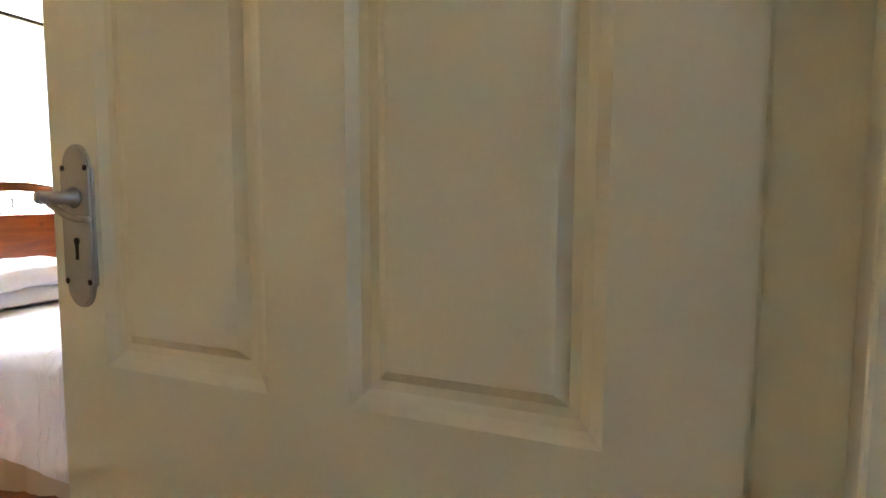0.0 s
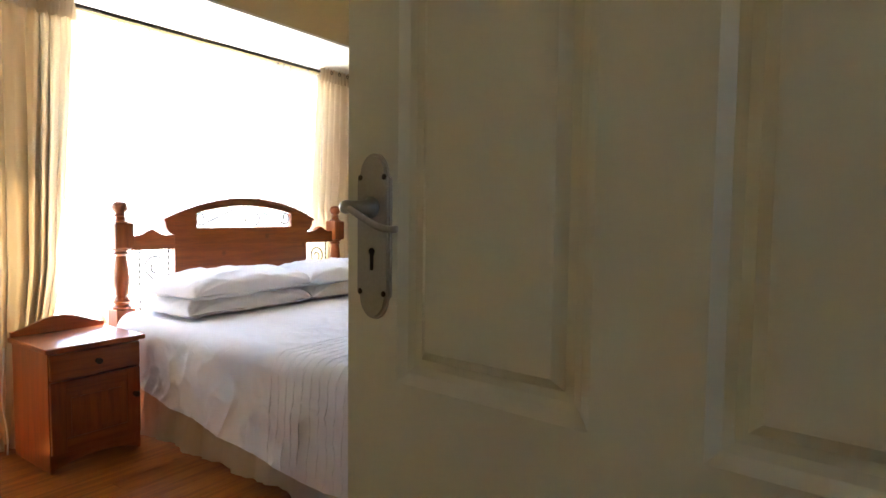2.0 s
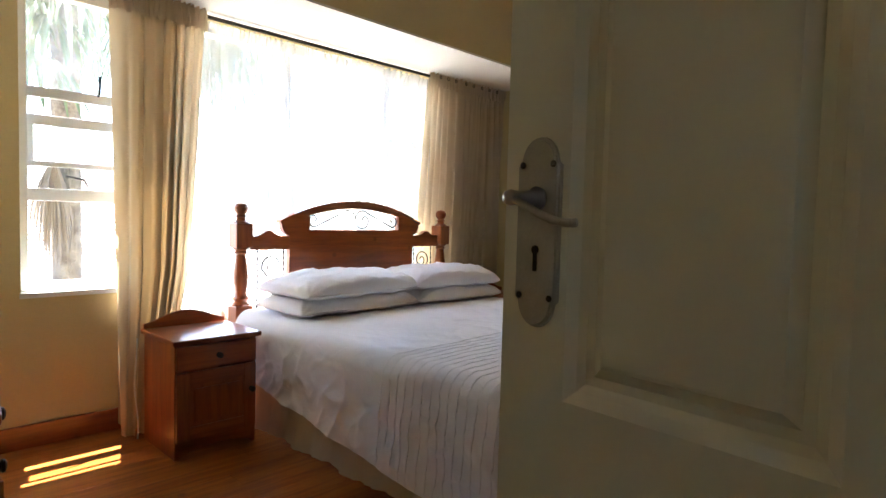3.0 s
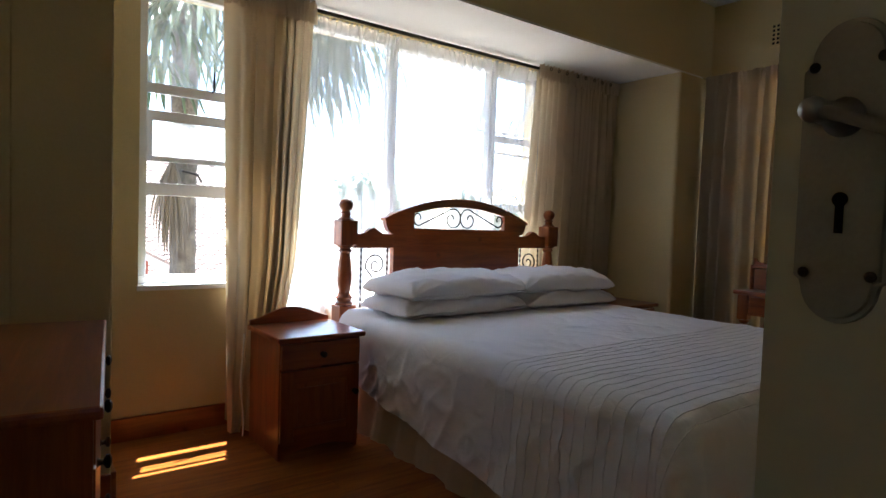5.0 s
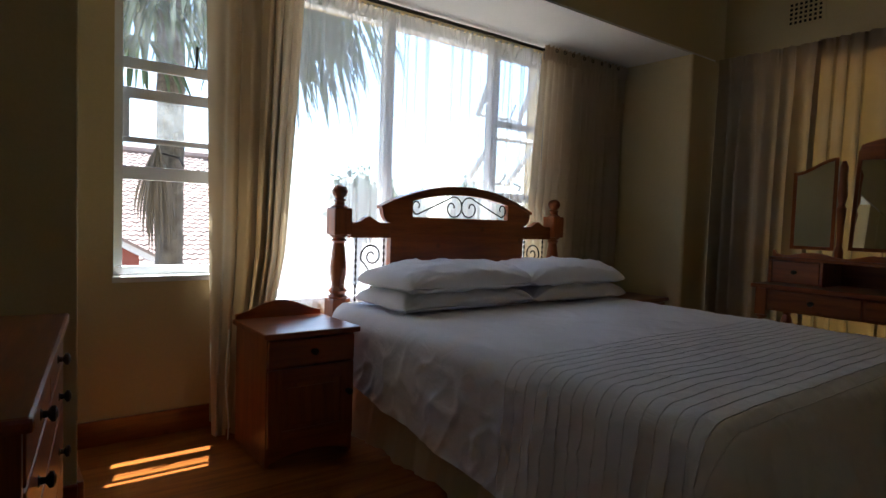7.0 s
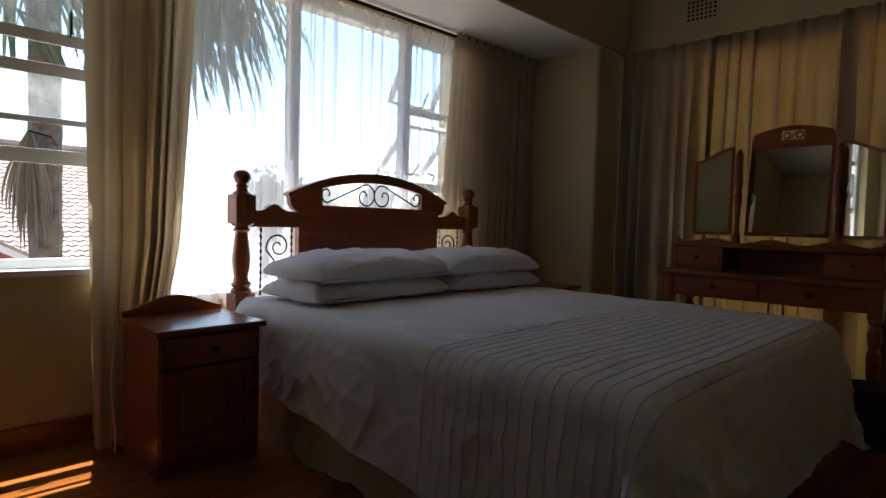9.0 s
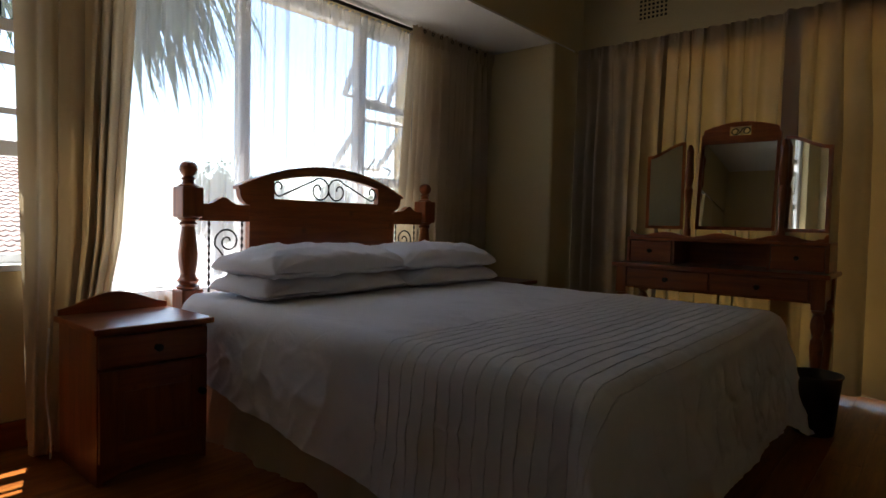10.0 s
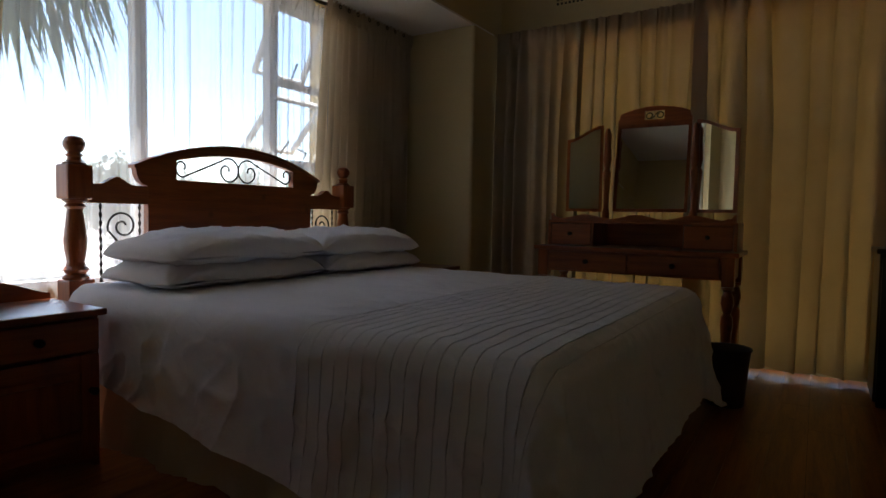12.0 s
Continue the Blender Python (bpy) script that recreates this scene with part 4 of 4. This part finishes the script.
def plate_shape(way):
    """Long lock plate with stepped rounded ends, two tiers."""
    bm = bmesh.new()
    for half, grow, y0, y1 in ((0.030, 0.0, 0.0, 0.003), (0.0265, -0.004, 0.003, 0.0055)):
        out = []
        for sgn in (1, -1):
            mid = (KZ + 0.099) if sgn > 0 else (KZ - 0.046)
            ends = [(half, mid), (half - 0.004, mid + sgn * 0.003)] + [((half - 0.005) * math.cos(a), mid + sgn * (0.004 + (half - 0.003 + grow * 0) * math.sin(a))) for a in spread(0.1, math.pi - 0.1, 13)] + [(-half + 0.004, mid + sgn * 0.003), (-half, mid)]
            out += ends if sgn > 0 else ends[::-1]
        lo = [bm.verts.new((LXC + x, way * (DT / 2 + y0), z)) for x, z in out]
        hi = [bm.verts.new((LXC + x * 0.97, way * (DT / 2 + y1), KZ + 0.026 + (z - KZ - 0.026) * 0.993)) for x, z in out]
        for k in range(len(out)):
            bm.faces.new((lo[k], lo[(k + 1) % len(out)], hi[(k + 1) % len(out)], hi[k]))
        bm.faces.new(hi), bm.faces.new(lo[::-1])
    return bm


for way in (1, -1):
    handle = part("door_handle", plate_shape(way), STEEL, leaf, "satin nickel lock plate with a curved lever", local=True)
    f = DT / 2 + 0.0055
    bm = lathe([(0.013, 0), (0.0135, 0.003), (0.009, 0.008), (0.0075, 0.034), (0.0085, 0.042), (0.007, 0.047), (0.002, 0.049)], 0, 0, 20)
    bm.transform(pose(LXC, way * f, KZ + 0.063, -90 * way))
    part("spindle_boss", bm, STEEL, handle, local=True, smooth=True)
    path = [(LXC + 0.004 - 0.088 * t, way * (f + 0.042 + 0.004 * math.sin(3 * t)), KZ + 0.063 - 0.030 * math.sin(1.9 * t) ** 1.2 * (0.4 + 0.6 * t) + 0.004 * t * t) for t in spread(0, 1, 20)]
    part("lever", tube(path, 0.0042, 10, None), STEEL, handle, local=True, smooth=True)
    for sx, sz in ((-0.021, 0.100), (0.021, 0.100), (-0.021, -0.043), (0.021, -0.043)):
        s = lathe([(0.0038, 0), (0.0036, 0.0014), (0.002, 0.002)], 0, 0, 10)
        s.transform(pose(LXC + sx, way * (f - 0.0004), KZ + sz, -90 * way))
        part("screw", s, BRONZE, handle, local=True)
    bm = lathe([(0.0050, -0.002), (0.0050, 0.0008)], 0, 0, 14)
    bm.transform(pose(LXC, way * f, KZ + 0.008, -90 * way))
    box(LXC - 0.0026, LXC + 0.0026, way * f - 0.001, way * f + 0.0009, KZ - 0.015, KZ + 0.007, 0, bm)
    part("keyhole", bm, DARKHOLE, handle, local=True)
part("lock_edge_plate", box(DOORW - 0.0005, DOORW + 0.0012, -0.011, 0.011, KZ - 0.06, KZ + 0.10, 0.0003), STEEL, leaf, local=True)
for z in (0.25, 1.0, 1.78):
    part("hinge", lathe([(0.005, z - 0.05), (0.005, z + 0.05)], 0.004, -DT / 2 - 0.005, 10), STEEL, leaf, local=True)

# ---- outside ----
structure("ground", box(-400, 300, -300, 300, -3.3, -3.2), GRASS, "dry reddish earth yard below the upper-floor window")
# neighbouring house with a tiled roof
house = thing("neighbour_house", (-13.0, 2.0, -3.2), "neighbouring house with a pale wall and terracotta tiled roof", "house")
RX0, RX1, RZ0, RZ1 = -8.4, -15.0, -0.55, 2.55
slope = math.atan2(RZ1 - RZ0, RX0 - RX1)
part("wall", box(-21.2, -8.9, -9, 3.2, -3.2, -0.6), PLASTER, house)
bm = bmesh.new()
for a, b in (((RX0, RZ0), (RX1, RZ1)), ((RX1, RZ1), (2 * RX1 - RX0, RZ0))):
    f = bm.faces.new([bm.verts.new(p) for p in ((a[0], -9.5, a[1] - 0.03), (a[0], 3.5, a[1] - 0.03), (b[0], 3.5, b[1] - 0.03), (b[0], -9.5, b[1] - 0.03))])
part("roof", bm, TERRACOTTA, house, "weathered terracotta roof tiles")
part("fascia", box(RX0 - 0.02, RX0 + 0.03, -9.5, 3.5, RZ0 - 0.22, RZ0 - 0.02, 0.004), PLASTER, house)
part("ridge", tube([(RX1, -9.5, RZ1 + 0.02), (RX1, 3.5, RZ1 + 0.02)], 0.13, 8), TERRACOTTA, house)
# low gabled porch in front of it
porch = thing("porch", (-7.4, -0.1, -3.2), "small porch with a dark red wall and white gable board", "porch")
part("wall", box(-7.9, -7.2, -1.2, 0.34, -3.2, 0.42), BRICKRED, porch)
part("gable_board", board(spread(-1.5, 0.62, 20), lambda y: 0.86 - 0.55 * abs(y + 0.44) - 0.12, lambda y: 0.86 - 0.55 * abs(y + 0.44), -7.16, -7.12, "x"), PLASTER, porch)
part("roof", board(spread(-1.5, 0.62, 20), lambda y: 0.88 - 0.55 * abs(y + 0.44) - 0.04, lambda y: 0.89 - 0.55 * abs(y + 0.44), -8.3, -7.1, "x"), TERRACOTTA, porch)

# palm beside the window
palm = thing("palm_tree", (-2.05, -0.36, -3.2), "tall fan palm with a rough trunk and drooping leaves", "palm tree")
rnd = random.Random(4)
prof = []
for i in range(90):
    z = -3.2 + 6.6 * i / 89
    prof.append((0.095 + 0.03 * math.exp(-(z + 3.2)) + (0.004 if i % 3 == 0 else 0) + rnd.uniform(-0.003, 0.003), z))
part("trunk", lathe(prof, -2.05, -0.36, 18), BARK, palm, smooth=False)


def fan_leaf(base, way, stalk, size, droop, blades, rnd):
    """A stalk that bends down and a fan of folded, hanging blades at its end."""
    bm = bmesh.new()
    way = Vector(way).normalized()
    side = way.cross(Vector((0, 0, 1))).normalized()
    pts = [Vector(base) + way * stalk * t + Vector((0, 0, 0.25 * math.sin(t * 2) - droop * t * t * 0.5)) for t in spread(0, 1, 8)]
    tube(pts, 0.013, 6, bm)
    hub = pts[-1]
    for k in range(blades):
        a = -1.9 + 3.8 * k / (blades - 1) + rnd.uniform(-0.05, 0.05)
        d = way * math.cos(a) + side * math.sin(a)
        ln = size * (0.8 + 0.25 * math.cos(a)) * rnd.uniform(0.85, 1.08)
        wd = 0.02 + 0.008 * rnd.random()
        q = side * math.cos(a) - way * math.sin(a)
        row = []
        for t in spread(0, 1, 7):
            c = hub + d * ln * (t - 0.25 * t * t) + Vector((0, 0, -droop * ln * t * t * rnd.uniform(0.9, 1.1) - 0.05 * t))
            wv = wd * (0.4 + 1.6 * t) * (1 - t) ** 0.6 + 0.001
            row.append((c - q * wv, c + Vector((0, 0, -wv * 0.5)), c + q * wv))
        sheet(row, bm)
    return bm


for k in range(15):
    a = 1.25 + (2 * math.pi - 2.5) * k / 14 + rnd.uniform(-0.1, 0.1)
    up = rnd.uniform(-0.2, 0.7)
    bm = fan_leaf((-2.05, -0.36, 3.15 + 0.2 * rnd.random()), (math.cos(a), math.sin(a), up), rnd.uniform(0.6, 0.9), rnd.uniform(0.75, 0.95), rnd.uniform(0.7, 1.1), 26, rnd)
    part("leaf", bm, FROND, palm)
for a, z, s in ((1.5, 2.85, 0.95), (1.35, 2.9, 0.8), (1.85, 2.8, 0.9), (-1.4, 2.75, 0.6), (1.45, 3.0, 1.2), (1.65, 2.95, 1.1), (1.55, 2.7, 0.7)):
    part("leaf", fan_leaf((-2.05, -0.36, z), (math.cos(a), math.sin(a), 0.1), s, 0.9, 0.8, 22, rnd), FROND, palm)
for a, z, s in ((-0.9, 3.0, 0.35), (0.2, 2.95, 0.32), (-0.6, 2.6, 0.28), (-1.3, 2.75, 0.4), (-0.3, 2.75, 0.3), (-1.0, 2.35, 0.32)):
    part("leaf", fan_leaf((-2.0, -0.36, z), (math.cos(a), math.sin(a), 0.0), s, 0.75, 0.75, 18, rnd), FROND, palm)
hub = Vector((-1.88, -0.48, 1.48))
for k in range(4):
    bm = bmesh.new()
    for j in range(9):
        f = (k * 9 + j) / 35
        ln = rnd.uniform(0.50, 0.80) * (0.75 + 0.5 * f * (1.6 - f))
        sx, sy = rnd.uniform(-0.06, 0.10), -0.13 + 0.24 * f + rnd.uniform(-0.02, 0.02)
        rows = []
        for t in spread(0, 1, 7):
            p = hub + Vector((sx * t, sy * math.sin(1.7 * t), -ln * t))
            wv = 0.011 * (0.5 + t) * (1 - t) ** 0.5 + 0.001
            rows.append((p - Vector((0, wv, 0)), p + Vector((0.008, 0, 0)), p + Vector((0, wv, 0))))
        sheet(rows, bm)
    part("dead_leaf", bm, DEADFROND, palm)


def far_tree(x, y, height, wide, seed):
    t = thing("tree", (x, y, -3.2), "distant leafy green garden tree", "tree", "garden trees")
    r = random.Random(seed)
    part("trunk", tube([(x, y, -3.2), (x + 0.2, y + 0.1, -3.2 + height * 0.35), (x + 0.1, y - 0.2, -3.2 + height * 0.7)], 0.22, 8), BARK, t)
    bm = bmesh.new()
    for _ in range(6500):
        a, b, q = r.uniform(0, 6.28), r.uniform(-1, 1), r.random() ** 0.4
        lump = 0.75 + 0.25 * math.sin(3 * a + seed) + 0.15 * math.sin(5 * b * 3 + a)
        c = Vector((x + wide * q * lump * math.cos(a) * math.sqrt(1 - b * b), y + wide * q * lump * math.sin(a) * math.sqrt(1 - b * b), -3.2 + height * 0.68 + height * 0.33 * b * q * lump))
        n1, n2 = Vector((r.gauss(0, 1), r.gauss(0, 1), r.gauss(0, 1))).normalized() * r.uniform(0.05, 0.13), Vector((r.gauss(0, 1), r.gauss(0, 1), r.gauss(0, 1))).normalized() * r.uniform(0.05, 0.13)
        bm.faces.new([bm.verts.new(p) for p in (c - n1, c + n2, c + n1, c - n2)])
    part("crown", bm, LEAF, t)


for k, (x, y, h, w) in enumerate(((-25, 13.8, 6.9, 1.6), (-25.5, 15.7, 6.5, 1.4), (-25, 17.3, 6.0, 1.2), (-25, 21.2, 6.8, 1.3), (-30, 29, 6.0, 2.2))):
    far_tree(x, y, h, w, k + 1)

# ---- floor boards ----
bw = 0.128
k = 0
x = WX
while x < DX + 1.58:
    x1 = min(x + bw, DX + 1.6)
    cuts = [LY, LY + 1.3 + (k * 0.77) % 1.7, LY + 3.4 + (k * 0.53) % 0.9, RY]
    for a, b in zip(cuts, cuts[1:]):
        part("floor_board", box(x + 0.0005, x1 - 0.0005, a + 0.0005, b - 0.0005, -0.022, 0.0), FLOORWOOD, sub)
    x, k = x + bw, k + 1

# ---- roof tiles ----
wave = bmesh.new()
tile_rows = []
for s in (0.0, 0.235):
    tile_rows.append([(-s * math.cos(slope), -0.083 + 0.166 * i / 8, s * math.sin(slope) + 0.014 * math.cos(2 * math.pi * i / 8) + (0.026 if s == 0 else 0.0)) for i in range(9)])
tile_rows.insert(0, [(p[0], p[1], p[2] - 0.03) for p in tile_rows[0]])
sheet(tile_rows, wave)
tile_mesh = bpy.data.meshes.new("roof_tile")
wave.to_mesh(tile_mesh)
wave.free()
tile_mesh.materials.append(TERRACOTTA)
length = math.hypot(RX0 - RX1, RZ1 - RZ0)
rest_v, rest_f = [], []
proto_v, proto_f = [v.co.copy() for v in tile_mesh.vertices], [tuple(p.vertices) for p in tile_mesh.polygons]
house_in = base_of(house).inverted()
for r in range(int(length / 0.20)):
    for c in range(-24, 21):
        p = Vector((RX0 - r * 0.20 * math.cos(slope), c * 0.16, RZ0 + r * 0.20 * math.sin(slope) + 0.01 * ((r * 7 + c * 13) % 5) / 5))
        if r < 21 and 0 <= c < 14:
            ob = new("roof_tile", tile_mesh)
            ob.parent = house
            ob.matrix_basis = house_in @ Matrix.Translation(p)
        else:
            n0 = len(rest_v)
            rest_v += [tuple(house_in @ (p + v)) for v in proto_v]
            rest_f += [tuple(i + n0 for i in f) for f in proto_f]
me = bpy.data.meshes.new("roof_tiles")
me.from_pydata(rest_v, [], rest_f)
me.materials.append(TERRACOTTA)
rest = new("roof_tiles", me)
rest.parent = house
tagged(rest, "rows of terracotta roof tiles", "", "", "stuff")
